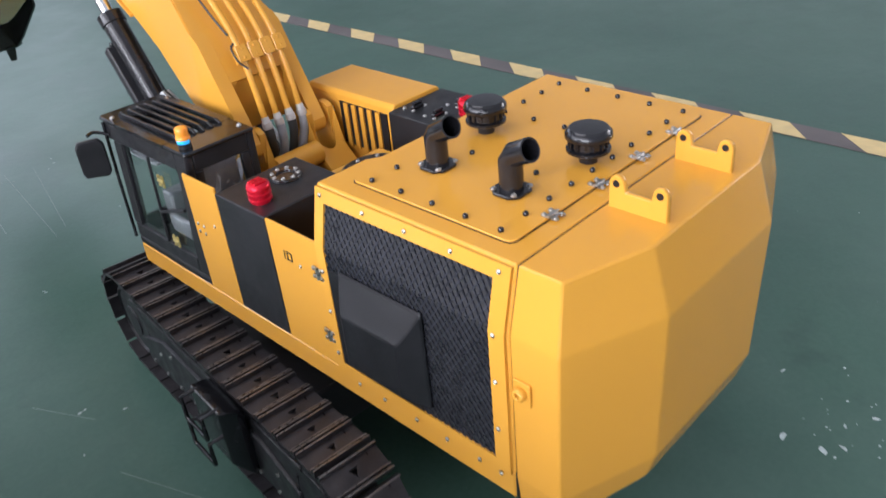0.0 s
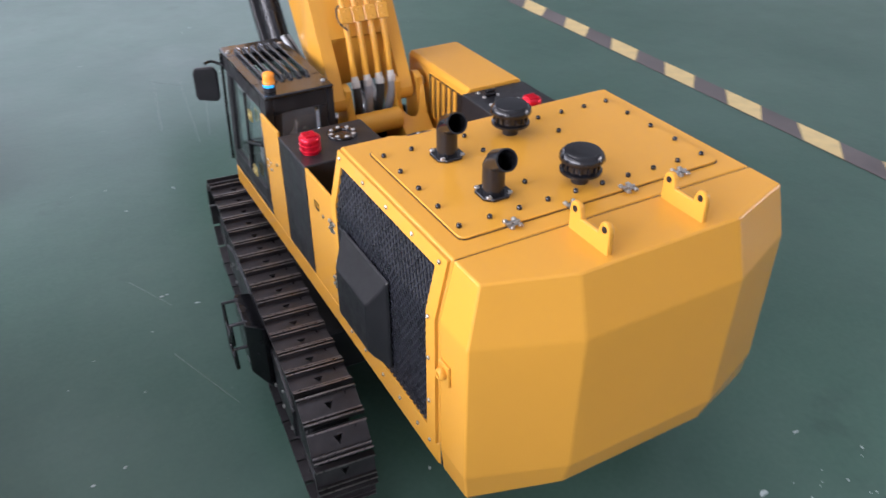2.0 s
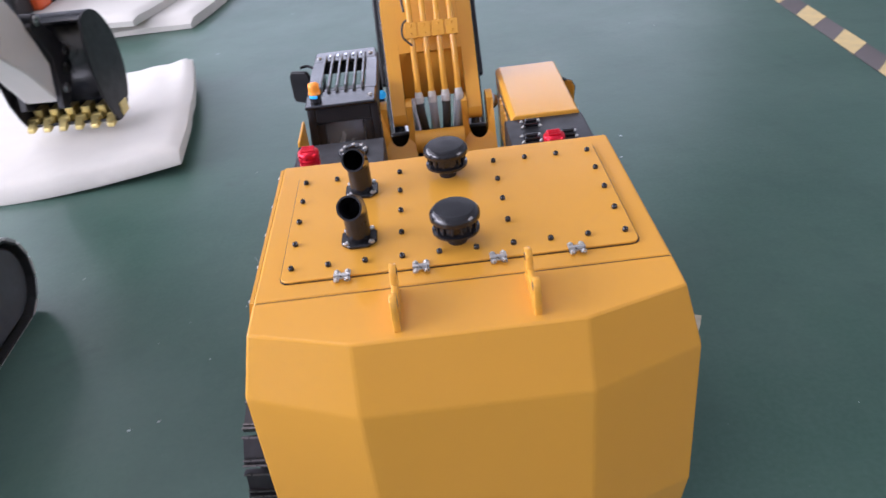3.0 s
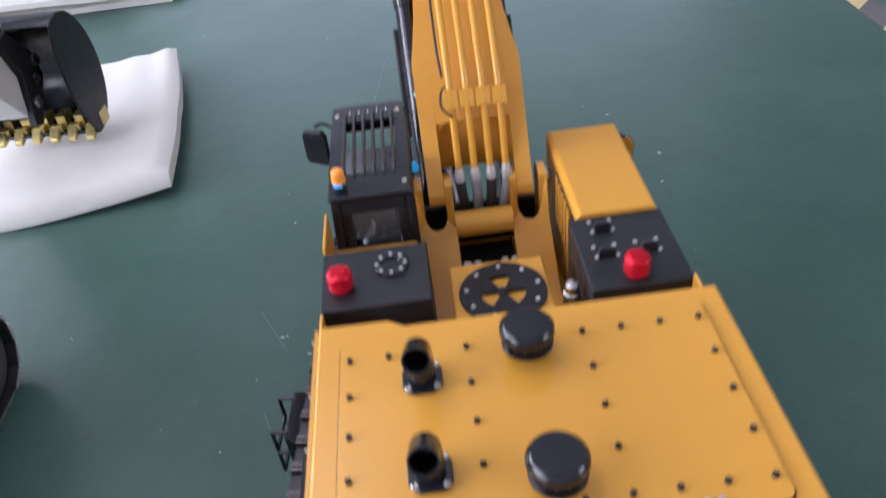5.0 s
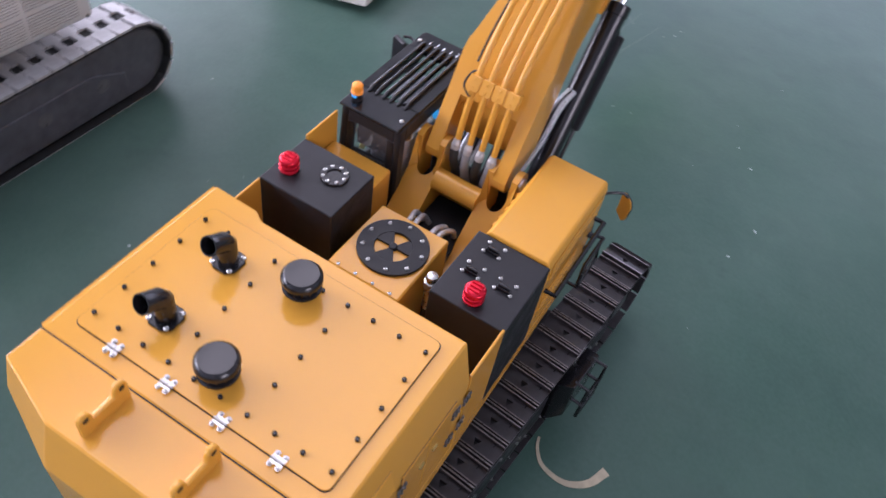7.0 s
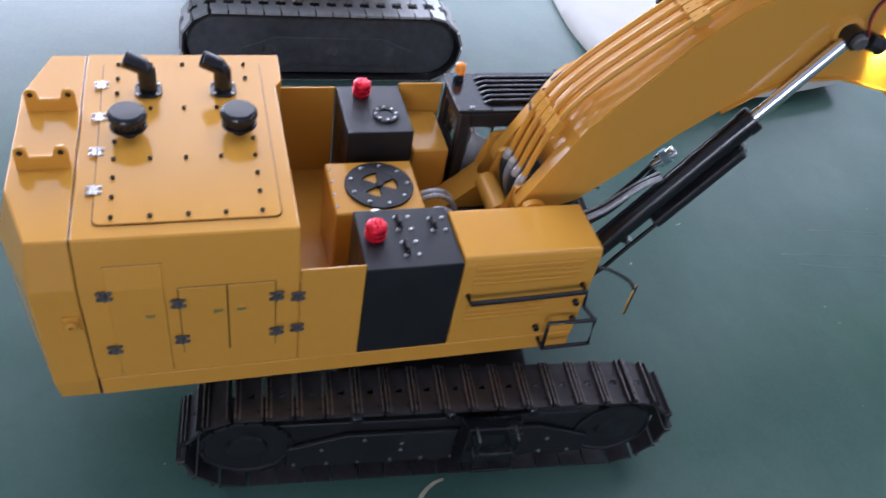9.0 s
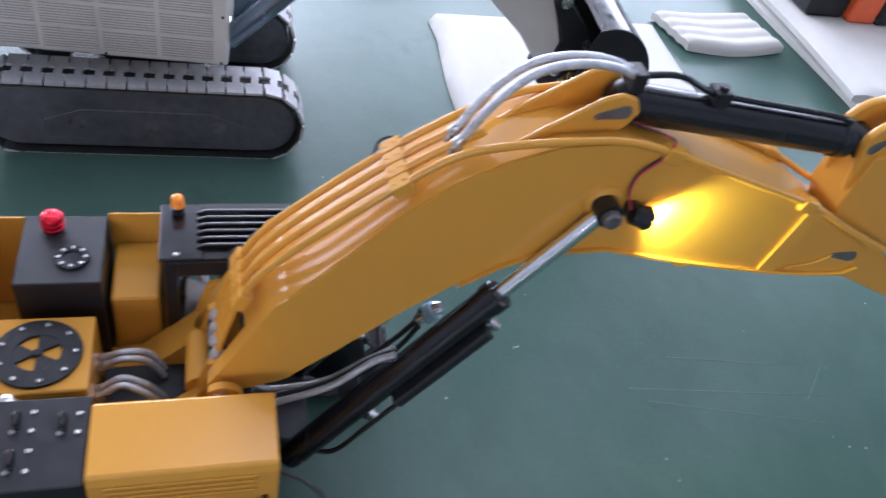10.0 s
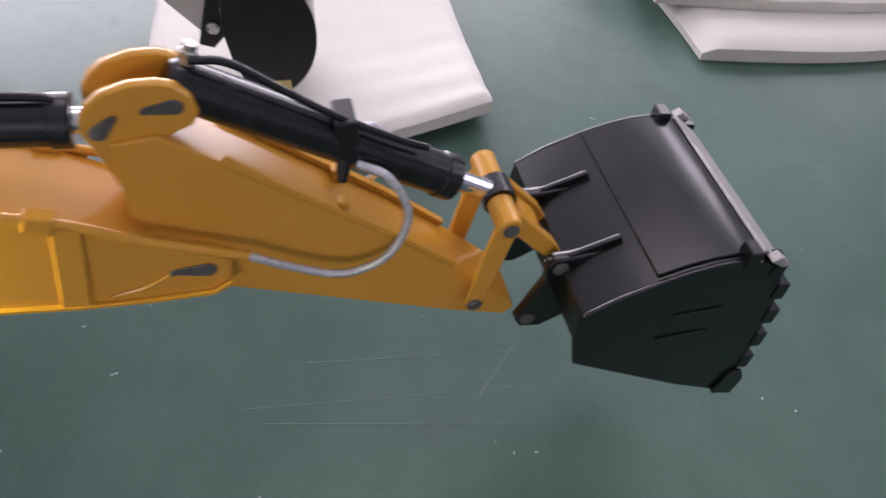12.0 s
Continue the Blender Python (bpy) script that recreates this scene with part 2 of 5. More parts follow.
# ---- striped tape along the floor ----
TAPEB = mat("worn_brown_tape", (0.115, 0.100, 0.098), 0.55, var=0.3, scale=30)
TAPEY = mat("cream_yellow_tape", (0.62, 0.47, 0.22), 0.5, var=0.15, scale=40)
tape = part("floor_tape", box(B(), 0.8640, 0.9170, -2.2, 4.2, 0.0004, 0.0014), TAPEB, None)
tagged(tape, "worn dark brown floor tape with slanted cream stripes", "floor tape")
bm = B()
prism(bm, [(0.8645, -0.059), (0.9165, 0.0), (0.9165, -0.094), (0.8645, -0.145)], "z", 0.0015, 0.0021)
STRIPE = mesh_of(bm, TAPEY, "stripe")
for k in range(-9, 22):
    at_place("stripe", STRIPE, tape, pose(0, 1.226 + 0.1840 * (k - 6), 0, 0, 0, 0))

# ======== the yellow model excavator ========
exc = thing("model_excavator", (0, 0.31, 0), "yellow and black model excavator with its boom stretched out", "model excavator")
SOFTBLK = mat("matt_black_panel", (0.010, 0.010, 0.012), 0.40, var=0.25, scale=120, bump=0.1, bscale=2500)
SOFTBLK.node_tree.nodes["Principled BSDF"].inputs["IOR"].default_value = 1.38
GLASS = bpy.data.materials.new("clear_glass")
GLASS.use_nodes = True
gb = GLASS.node_tree.nodes["Principled BSDF"]
gb.inputs["Base Color"].default_value = (0.86, 0.9, 0.9, 1)
gb.inputs["Roughness"].default_value = 0.03
gb.inputs["Transmission Weight"].default_value = 1.0
gb.inputs["IOR"].default_value = 1.25
ROOF = mat("polished_black_lacquer", (0.010, 0.010, 0.011), 0.20, var=0.2, scale=40, rvar=0.05)
ORANGE = mat("orange_lens", (0.9, 0.30, 0.03), 0.2, var=0.1, scale=200)
GREY = mat("grey_plastic", (0.24, 0.245, 0.26), 0.5, var=0.15, scale=80)
HOSE = mat("braided_silver_hose", (0.55, 0.56, 0.58), 0.32, metal=0.55, var=0.2, scale=900, bump=0.5, bscale=1800)
WIRE = mat("red_wire", (0.45, 0.03, 0.03), 0.5)
GOLD = mat("brass_plate", (0.62, 0.5, 0.2), 0.35, metal=0.8, var=0.15, scale=150)


def emitter(name, col, power):
    m = bpy.data.materials.new(name)
    m.use_nodes = True
    b = m.node_tree.nodes["Principled BSDF"]
    b.inputs["Base Color"].default_value = (*col, 1)
    b.inputs["Emission Color"].default_value = (*col, 1)
    b.inputs["Emission Strength"].default_value = power
    return m


LED = emitter("yellow_led", (1.0, 0.72, 0.12), 30)
BLED = emitter("blue_led", (0.02, 0.40, 0.85), 0.5)

# ---- undercarriage, turned a little under the upper body ----
UC = Matrix.Translation((0.001, 0.320, 0)) @ Matrix.Rotation(radians(-5.2), 4, "Z")


def moved(bm, m):
    bm.transform(m)
    return bm


def shoe_mesh(w, pitch, name, pads=False):
    bm = B()
    h, t, y0, y1 = w / 2, 0.003, -pitch * 0.455, pitch * 0.455
    out = [(-h, y0), (h, y0), (h, y1), (-h, y1)]
    if pads:
        box(bm, -h, h, -pitch * 0.5, pitch * 0.5, 0, t)
        for a, b, c, d in ((-h, -h * 0.25, y0, y1 * 0.92), (h * 0.25, h, y0 * 0.92, y1), (-h * 0.25, h * 0.25, y0 * 0.55, y1 * 0.30), (-h * 0.62, -h * 0.3, y1 * 0.92, y1 * 1.05), (h * 0.3, h * 0.62, y0 * 1.05, y0 * 0.92)):
            box(bm, a, b, c, d, t + 0.0001, t + 0.0042)
        me = mesh_of(bm, RUB, name)
        me.materials.append(RUBW)
        for f in me.polygons:
            f.material_index = int(f.center.z > t + 0.00005)
        return me
    tri = [(-0.0042, -0.0055), (0.0042, -0.0055), (0.0, 0.0030)]
    lo = [[bm.verts.new((x, y, z)) for x, y in out + tri] for z in (0, t)]
    for k, v in enumerate(lo):
        for f in ((0, 1, 5, 4), (1, 2, 6, 5), (2, 3, 6), (3, 0, 4, 6)):
            bm.faces.new([v[i] for i in (f if k else f[::-1])])
    for ids in ((0, 1, 2, 3), (6, 5, 4)):
        for i, a in enumerate(ids):
            b = ids[(i + 1) % len(ids)]
            bm.faces.new((lo[0][a], lo[0][b], lo[1][b], lo[1][a]))
    for a, b, g in ((y0, y0 + 0.0018, 0.0052), (0.0076, 0.0092, 0.0034), (y1 - 0.0018, y1, 0.0052)):
        box(bm, -h, h, a, b, t + 0.00002, t + g)
    return mesh_of(bm, TRK, name)


RUBW = mat("light_grey_track_pad", (0.50, 0.49, 0.49), 0.40, var=0.25, scale=60, bump=0.3)


def oval(v, r, n=14):
    """A racetrack outline in the upright plane: half length v between centres, radius r, centre height given by r0."""
    pts = []
    for c, a0 in ((v, -90), (-v, 90)):
        for i in range(n + 1):
            a = radians(a0 + 180 * i / n)
            pts.append((c + r * math.cos(a), r * math.sin(a)))
    return pts


def track(root, m, side, u_out, width, half, R, count, shoe, mats, step=True):
    """One crawler track: frame, sprocket, idler, rollers and every shoe. u_out: outer edge from the middle line."""
    s = side
    uc = s * (u_out - width / 2)
    zc = R + 0.004
    frame_mat, plate_mat = mats
    bm = B()
    prism(bm, [(v, zc + z) for v, z in oval(half * 0.93, R * 0.55)], "x", uc - width * 0.36, uc + width * 0.30)
    prism(bm, [(-half * 0.8, zc - R * 0.62), (half * 0.86, zc - R * 0.62), (half * 0.86, zc - R * 0.1), (half * 0.55, zc + R * 0.30), (-half * 0.5, zc + R * 0.30), (-half * 0.8, zc - R * 0.05)], "x", uc + s * width * 0.30, uc + s * width * 0.42)
    soft(bm, 0.0012)
    fr = part("track_frame", moved(bm, m), frame_mat, root)
    for v, rr, nm in ((-half, R * 0.78, "sprocket"), (half, R * 0.74, "idler")):
        bm = B()
        cyl(bm, (uc - width * 0.3, v, zc), (uc + width * 0.3, v, zc), rr * 0.92, 28)
        lathe(bm, (uc + s * width * 0.30, v, zc), (s, 0, 0), ((0, rr), (0.003, rr), (0.004, rr * 0.93), (0.0015, rr * 0.9), (0.0015, rr * 0.45), (0.005, rr * 0.42), (0.006, rr * 0.2)), 28)
        if nm == "sprocket":
            for k in range(16):
                a = 2 * math.pi * k / 16
                c = Vector((uc + s * (width * 0.30 + 0.003), v + rr * 0.96 * math.cos(a), zc + rr * 0.96 * math.sin(a)))
                cyl(bm, c, c + Vector((s * 0.002, 0, 0)), 0.0022, 6)
        part(nm, moved(bm, m), frame_mat, fr)
    if not step:
        bm = prism(B(), [(v, zc + z) for v, z in oval(half, R * 0.91)], "x", uc - s * width * 0.43, uc + s * width * 0.40)
        cover = part("side_cover", moved(soft(bm, 0.004, 2), m), frame_mat, fr)
        for v in (-half * 0.55, half * 0.05, half * 0.62):
            part("boss", moved(lathe(B(), (uc + s * width * 0.40, v, zc - R * 0.12), (s, 0, 0), ((-0.002, 0.013), (0.0012, 0.0125), (0.002, 0.010)), 20), m), plate_mat, cover)
    for k in range(7 if step else 0):
        v = -half * 0.74 + k * half * 1.5 / 6
        part("roller", moved(lathe(B(), (uc - width * 0.3, v, zc - R * 0.66), (1, 0, 0), ((0, 0.011), (width * 0.2, 0.011), (width * 0.2, 0.008), (width * 0.4, 0.008), (width * 0.4, 0.011), (width * 0.62, 0.011)), 14), m), frame_mat, fr)
    for v in (-half * 0.45, half * 0.05, half * 0.5) if step else ():
        part("carrier_roller", moved(lathe(B(), (uc - s * width * 0.25, v, zc + R * 0.62), (s, 0, 0), ((0, 0.008), (width * 0.5, 0.008), (width * 0.58, 0.006), (width * 0.6, 0.003)), 14), m), plate_mat, fr)
    bolts = [(-half * 0.76 + k * half * 0.17, zc - R * 0.52) for k in range(10)] + [(-half * 0.62, zc - R * 0.08), (-half * 0.40, zc + R * 0.18), (-half * 0.20, zc + R * 0.02), (-half * 0.20, zc - R * 0.2), (half * 0.62, zc - R * 0.1), (half * 0.45, zc + R * 0.15)] if step else []
    for v, z in bolts:
        part("frame_bolt", moved(lathe(B(), (uc + s * width * 0.42, v, z), (s, 0, 0), ((0, 0.0024), (0.0016, 0.0024), (0.0022, 0.0014)), 6), m), STL, fr)
    if step:
        v = s * 0.0515
        x0, x1, e = uc + s * width * 0.42, s * (u_out + 0.018), s * (u_out + 0.031)
        bm = loft(B(), [[(x, v + a, z) for a, z in ((-p, lo), (p, lo), (p, hi), (-p, hi))] for x, p, lo, hi in ((x0, 0.034, 0.028, 0.112), (s * (u_out + 0.004), 0.033, 0.036, 0.116), (x1, 0.029, 0.055, 0.120))])
        part("step", moved(soft(bm, 0.0015), m), BLKG, fr)
        for za, zb in ((0.118, 0.092), (0.086, 0.060)):
            part("step_rail", moved(tube(B(), [(x1 - s * 0.004, v - 0.021, za), (e, v - 0.021, za), (e, v - 0.021, zb), (e, v + 0.021, zb), (e, v + 0.021, za), (x1 - s * 0.004, v + 0.021, za)], 0.0022, 8, 0), m), BLKG, fr)
    per = 4 * half + 2 * math.pi * R
    for k in range(count):
        d = (k + 0.5) * per / count
        if d < 2 * half:
            v, z, ang = half - d, zc + R, 180.0
        elif d < 2 * half + math.pi * R:
            a = (d - 2 * half) / R
            v, z, ang = -half - R * math.sin(a), zc + R * math.cos(a), 180 + math.degrees(a)
        elif d < 4 * half + math.pi * R:
            v, z, ang = -half + (d - 2 * half - math.pi * R), zc - R, 0.0
        else:
            a = (d - 4 * half - math.pi * R) / R
            v, z, ang = half + R * math.sin(a), zc - R * math.cos(a), math.degrees(a)
        q = m @ Matrix.Translation((uc, v, z)) @ Matrix.Rotation(radians(ang), 4, "X") @ Matrix.Rotation(math.pi, 4, "Y")
        at_place("track_shoe", shoe, fr, q)
    return fr


SHOE = shoe_mesh(0.056, 0.0302, "track_shoe")
SHOE.materials.append(mat("worn_bright_track_edge", (0.17, 0.15, 0.145), 0.34, metal=0.7, var=0.3, scale=200))
for face in SHOE.polygons:
    if face.center.z > 0.0060 and face.normal.z > 0.9:
        face.material_index = 1
for s in (-1, 1):
    track(exc, UC, s, 0.195, 0.056, 0.2055, 0.0615, 40, SHOE, (BLK, BLKG))
bm = box(B(), -0.135, 0.135, -0.11, 0.11, 0.05, 0.105)
cyl(bm, (0, 0, 0.105), (0, 0, 0.135), 0.09, 40)
part("undercarriage_frame", moved(soft(bm, 0.003), UC), BLK, exc)
part("slew_ring", lathe(B(), (-0.005, 0.315, 0.130), (0, 0, 1), ((0, 0.085), (0.006, 0.085), (0.006, 0.075), (0.022, 0.075)), 40), STL, exc)

# ---- upper body ----
part("deck", soft(prism(B(), [(-0.1455, -0.03), (0.1455, -0.03), (0.1455, 0.447), (0.07, 0.447), (0.06, 0.402), (-0.06, 0.402), (-0.063, 0.499), (-0.1455, 0.499)], "z", 0.1565, 0.1808), 0.0015), YEL, exc)


def lean(bm):
    """The upper part of the hood's sides leans inward."""
    for v in bm.verts:
        if v.co.z > 0.30:
            v.co.x -= math.copysign((v.co.z - 0.30) * 0.225, v.co.x)
    return bm


bm = B()
loft(bm, [[(-0.1455, -0.0307, z), (0.1455, -0.0307, z), (0.1455, 0.151, z), (-0.087, 0.151, z), (-0.098, 0.158, z), (-0.1455, 0.159, z)] for z in (0.1810, 0.302, 0.349)])
hood = part("hood", soft(lean(bm), 0.0016, 2), YEL, exc)

# counterweight: folded plates, bulging at mid height
bm = B()
half_ring = {0.154: ((0.1430, -0.030), (0.1420, -0.066), (0.0690, -0.088)), 0.180: ((0.1455, -0.030), (0.1455, -0.068), (0.0705, -0.0955)),
             0.303: ((0.1455, -0.030), (0.1450, -0.068), (0.0710, -0.0975)), 0.349: ((0.1345, -0.030), (0.1340, -0.063), (0.0700, -0.0835))}
loft(bm, [[(x, y, z) for x, y in r] + [(-x, y, z) for x, y in r[::-1]] for z, r in half_ring.items()])
for v in bm.verts:
    if v.co.y > -0.04:
        v.co.y = -0.0313
cw = part("counterweight", soft(bm, 0.0014, 2, 8), YEL, exc)
for s in (-1, 1):
    bm = B()
    o = [(-0.0765, 0.3475), (-0.0765, 0.366), (-0.0755, 0.3695), (-0.0725, 0.372), (-0.0690, 0.372), (-0.0665, 0.3695), (-0.0655, 0.366), (-0.0650, 0.3615), (-0.0465, 0.3615), (-0.0455, 0.366), (-0.0445, 0.3695), (-0.0415, 0.372), (-0.0375, 0.372), (-0.035, 0.3695), (-0.034, 0.366), (-0.034, 0.3475)]
    prism(bm, o, "x", s * 0.042 - 0.0022, s * 0.042 + 0.0022)
    lug = part("lifting_lug", soft(bm, 0.0006), YEL, cw)
    for y in (-0.071, -0.0395):
        # solid black plug: the hole's darkness is painted, nothing is cut through
        part("eye_hole", cyl(B(), (s * 0.042 - 0.0024, y, 0.3665), (s * 0.042 + 0.0024, y, 0.3665), 0.0026, 12), SOFTBLK, lug)
for s in (-1, 1):
    bm = box(B(), s * 0.1453, s * 0.1475, -0.0475, -0.0340, 0.254, 0.272) if s > 0 else box(B(), -0.1475, -0.1453, -0.0475, -0.0340, 0.254, 0.272)
    lathe(bm, (s * 0.1465, -0.0405, 0.2635), (s, 0, 0), ((0, 0.005), (0.004, 0.005), (0.006, 0.004), (0.006, 0.002), (0.003, 0.002)), 14)
    part("side_latch", soft(bm, 0.0005), YEL, cw)
for x, y in ((0.09, -0.075), (0.0, -0.083), (-0.09, -0.075), (0.12, -0.06)):
    part("drain_bolt", lathe(B(), (x, y + 0.004, 0.1535), (0, 0, -1), ((0, 0.003), (0.004, 0.003), (0.006, 0.0018)), 8), STL, cw)

# hood top: service panel with bolts, hinges, pipes and caps
bm = B()
r = 0.006
o = [(cx + r * math.cos(radians(a)), cy + r * math.sin(radians(a))) for cx, cy, a0 in ((0.113, -0.008, -90), (0.113, 0.131, 0), (-0.113, 0.131, 90), (-0.113, -0.008, 180)) for a in (a0, a0 + 30, a0 + 60, a0 + 90)]
prism(bm, o, "z", 0.3492, 0.3508)
top = part("service_panel", soft(bm, 0.0004), YEL, hood)
part("panel_seam", prism(B(), [(x * 1.0055, 0.0615 + (y - 0.0615) * 1.0085) for x, y in o], "z", 0.3490, 0.34955), SOFTBLK, top)
part("hood_seam", lean(loft(B(), [[(x, y, z) for x, y in ((-0.1443, -0.0320), (0.1443, -0.0320), (0.1443, -0.0296), (-0.1443, -0.0296))] for z in (0.158, 0.302, 0.3482)])), SOFTBLK, hood)
BOLT = mesh_of(lathe(B(), (0, 0, 0), (0, 0, 1), ((0, 0.0019), (0.0010, 0.0021), (0.0026, 0.0019), (0.0032, 0.0012), (0.0026, 0.0008)), 10), BLKG, "bolt")
for i in range(10):
    for j in range(5):
        if i in (0, 9) or j in (0, 4) or i in (3, 6):
            if (i, j) in ((2, 4), (4, 4)):
                continue
            at_place("bolt", BOLT, top, Matrix.Translation(((i - 4.5) * 0.025, j * 0.0303, 0.3506)))


def hinge_mesh(material):
    bm = B()
    for s in (-1, 1):
        for y in (-0.0036, 0.0036):
            prism(bm, [(s * 0.0010, y - 0.0017), (s * 0.0052, y - 0.0020), (s * 0.0066, y - 0.0010), (s * 0.0066, y + 0.0010), (s * 0.0052, y + 0.0020), (s * 0.0010, y + 0.0017)], "z", 0, 0.0008)
            lathe(bm, (s * 0.0046, y, 0.0008), (0, 0, 1), ((0, 0.0015), (0.0009, 0.0014), (0.0013, 0.0007)), 8)
        box(bm, min(s * 0.0008, s * 0.0034), max(s * 0.0008, s * 0.0034), -0.0019, 0.0019, 0, 0.0007)
    cyl(bm, (0, -0.0056, 0.0010), (0, 0.0056, 0.0010), 0.0012, 8)
    return mesh_of(bm, material, "hinge")


HINGE = hinge_mesh(STL)
DARKHINGE = hinge_mesh(DULL)
for x in (-0.0775, -0.0255, 0.0255, 0.0770):
    at_place("hinge", HINGE, top, Matrix.Translation((x, -0.0145, 0.3508)) @ Matrix.Rotation(radians(90), 4, "Z"))
SCREW = mesh_of(lathe(B(), (0, 0, 0), (0, 0, 1), ((0, 0.0018), (0.0007, 0.0018), (0.0012, 0.0011), (0.0009, 0.0007)), 8), STL, "screw")


def side_pose(s, y, z, out):
    """On a side of the body: local z points outward, local x along the body."""
    x = s * (out - max(0, z - 0.30) * 0.225)
    return Matrix.Translation((x, y, z)) @ Matrix.Rotation(s * radians(90), 4, "Y") @ Matrix.Rotation(radians(90), 4, "Z")


for k, (x, y) in enumerate(((-0.067, 0.0985), (-0.067, 0.0285))):
    bm = B()
    prism(bm, [(-0.0125, -0.0065), (-0.0065, -0.0125), (0.0065, -0.0125), (0.0125, -0.0065), (0.0125, 0.0065), (0.0065, 0.0125), (-0.0065, 0.0125), (-0.0125, 0.0065)], "z", 0, 0.0028)
    soft(bm, 0.0006)
    bm.transform(Matrix.Translation((x, y, 0.3508)))
    base = part("exhaust_pipe", bm, BLKG, hood, "black exhaust stack bent backward on a square flange")
    # a bent open pipe, cut level with its own axis
    pth = [Vector(p) for p in ((x, y, 0.353), (x, y, 0.3745), (x, y - 0.0035, 0.3795), (x - 0.001, y - 0.0180, 0.3868))]
    bm = B()
    rings, n = [], 20
    for rad, seq in ((0.0086, range(len(pth))), (0.0074, range(len(pth) - 1, 0, -1))):
        for i in seq:
            d = (pth[min(i + 1, len(pth) - 1)] - pth[max(i - 1, 0)]).normalized()
            u = Vector((1, 0, 0))
            u = (u - d * u.dot(d)).normalized()
            w = d.cross(u)
            rings.append([pth[i] + (u * math.cos(2 * math.pi * q / n) + w * math.sin(2 * math.pi * q / n)) * rad for q in range(n)])
    loft(bm, rings)
    part("pipe", bm, BLKG, base)
    for a, b in ((-1, -1), (1, -1), (1, 1), (-1, 1)):
        at_place("screw", SCREW, base, Matrix.Translation((x + a * 0.0088, y + b * 0.0088, 0.3535)) @ Matrix.Scale(1.3, 4))
for k, y in enumerate((0.1095, 0.0125)):
    bm = lathe(B(), (0.0005, y, 0.3505), (0, 0, 1), ((0, 0.0068), (0.0055, 0.0068), (0.0065, 0.0100), (0.0085, 0.0148), (0.0095, 0.0162), (0.0112, 0.0162), (0.0122, 0.0132), (0.0185, 0.0132), (0.0190, 0.0164), (0.0200, 0.0172), (0.0235, 0.0170), (0.0262, 0.0146), (0.0268, 0.0138), (0.0270, 0.006)), 28)
    cap = part("air_precleaner", bm, BLKG, hood, "glossy black mushroom-shaped air intake cap")
    for q in range(14):
        a = 2 * math.pi * q / 14
        c = Vector((0.0005 + 0.0139 * math.cos(a), y + 0.0139 * math.sin(a), 0.3632))
        part("cap_rib", cyl(B(), c, c + Vector((0, 0, 0.0062)), 0.0011, 6), BLKG, cap)

# left hood door: yellow frame, wire mesh, air box
def door_ring(x, y0, y1, z0, z1):
    return [(x, y, z) for y, z in ((y0, z0), (y1, z0), (y1, 0.302), (y1, z1), (y0, z1), (y0, 0.302))]


bm = loft(B(), [door_ring(-0.1458, -0.0285, 0.1575, 0.1812, 0.3475), door_ring(-0.1482, -0.0285, 0.1575, 0.1812, 0.3475), door_ring(-0.1482, -0.0155, 0.1475, 0.1905, 0.337), door_ring(-0.1458, -0.0155, 0.1475, 0.1905, 0.337)], closed=True)
door = part("left_hood_door", lean(bm), YEL, hood, "yellow door frame round a black wire mesh")
bm = box(B(), -0.1462, -0.1456, -0.0155, 0.1475, 0.1905, 0.302)
box(bm, -0.1462, -0.1456, -0.0155, 0.1475, 0.302, 0.337)
part("mesh_backing", lean(bm), RUB, door)
bm = B()
y0, y1 = -0.0155, 0.1475
for z0, z1 in ((0.1905, 0.302), (0.302, 0.337)):
    for sgn in (1, -1):
        for k in range(-34, 80):
            # a slanted wire, cut to the opening
            c = y0 + k * 0.0060
            ya, yb = (c, c + (z1 - z0) * 0.72) if sgn > 0 else (c + (z1 - z0) * 0.72, c)
            za, zb = z0, z1
            lo, hi = max(min(ya, yb), y0), min(max(ya, yb), y1)
            if hi - lo < 0.002:
                continue
            f = lambda y: za + (zb - za) * (y - ya) / (yb - ya)
            prism(bm, [(lo - 0.0007, f(lo)), (lo + 0.0007, f(lo)), (hi + 0.0007, f(hi)), (hi - 0.0007, f(hi))], "x", -0.1472, -0.1462)
MESHM = mat("blue_black_wire", (0.040, 0.042, 0.055), 0.30, metal=0.5, var=0.2, scale=100)
part("wire_mesh", lean(bm), MESHM, door)
part("duct_plate", soft(box(B(), -0.1478, -0.1462, 0.0560, 0.1470, 0.1910, 0.2830), 0.0004), SOFTBLK, door)
bm = B()
loft(bm, [[(x, y, z) for y, z in ((ya, za), (yb, za), (yb, zb), (ya, zb))] for x, ya, yb, za, zb in ((-0.1479, 0.0440, 0.1330, 0.2000, 0.2880), (-0.1500, 0.0450, 0.1315, 0.2020, 0.2860), (-0.1590, 0.0560, 0.1240, 0.2080, 0.2660), (-0.1625, 0.0600, 0.1200, 0.2130, 0.2600))])
part("air_box", soft(bm, 0.0025, 2), SOFTBLK, door)
for y in (-0.020, 0.02, 0.062, 0.104, 0.151):
    at_place("screw", SCREW, door, side_pose(-1, y, 0.3425, 0.1486))
for y in (-0.02, 0.0, 0.032, 0.064, 0.1, 0.13):
    at_place("screw", SCREW, door, side_pose(-1, y, 0.178, 0.1483))
for z in (0.22, 0.262, 0.30):
    at_place("screw", SCREW, door, side_pose(-1, -0.020, z, 0.1483))
    at_place("screw", SCREW, door, side_pose(-1, 0.152, z - 0.02, 0.1483))

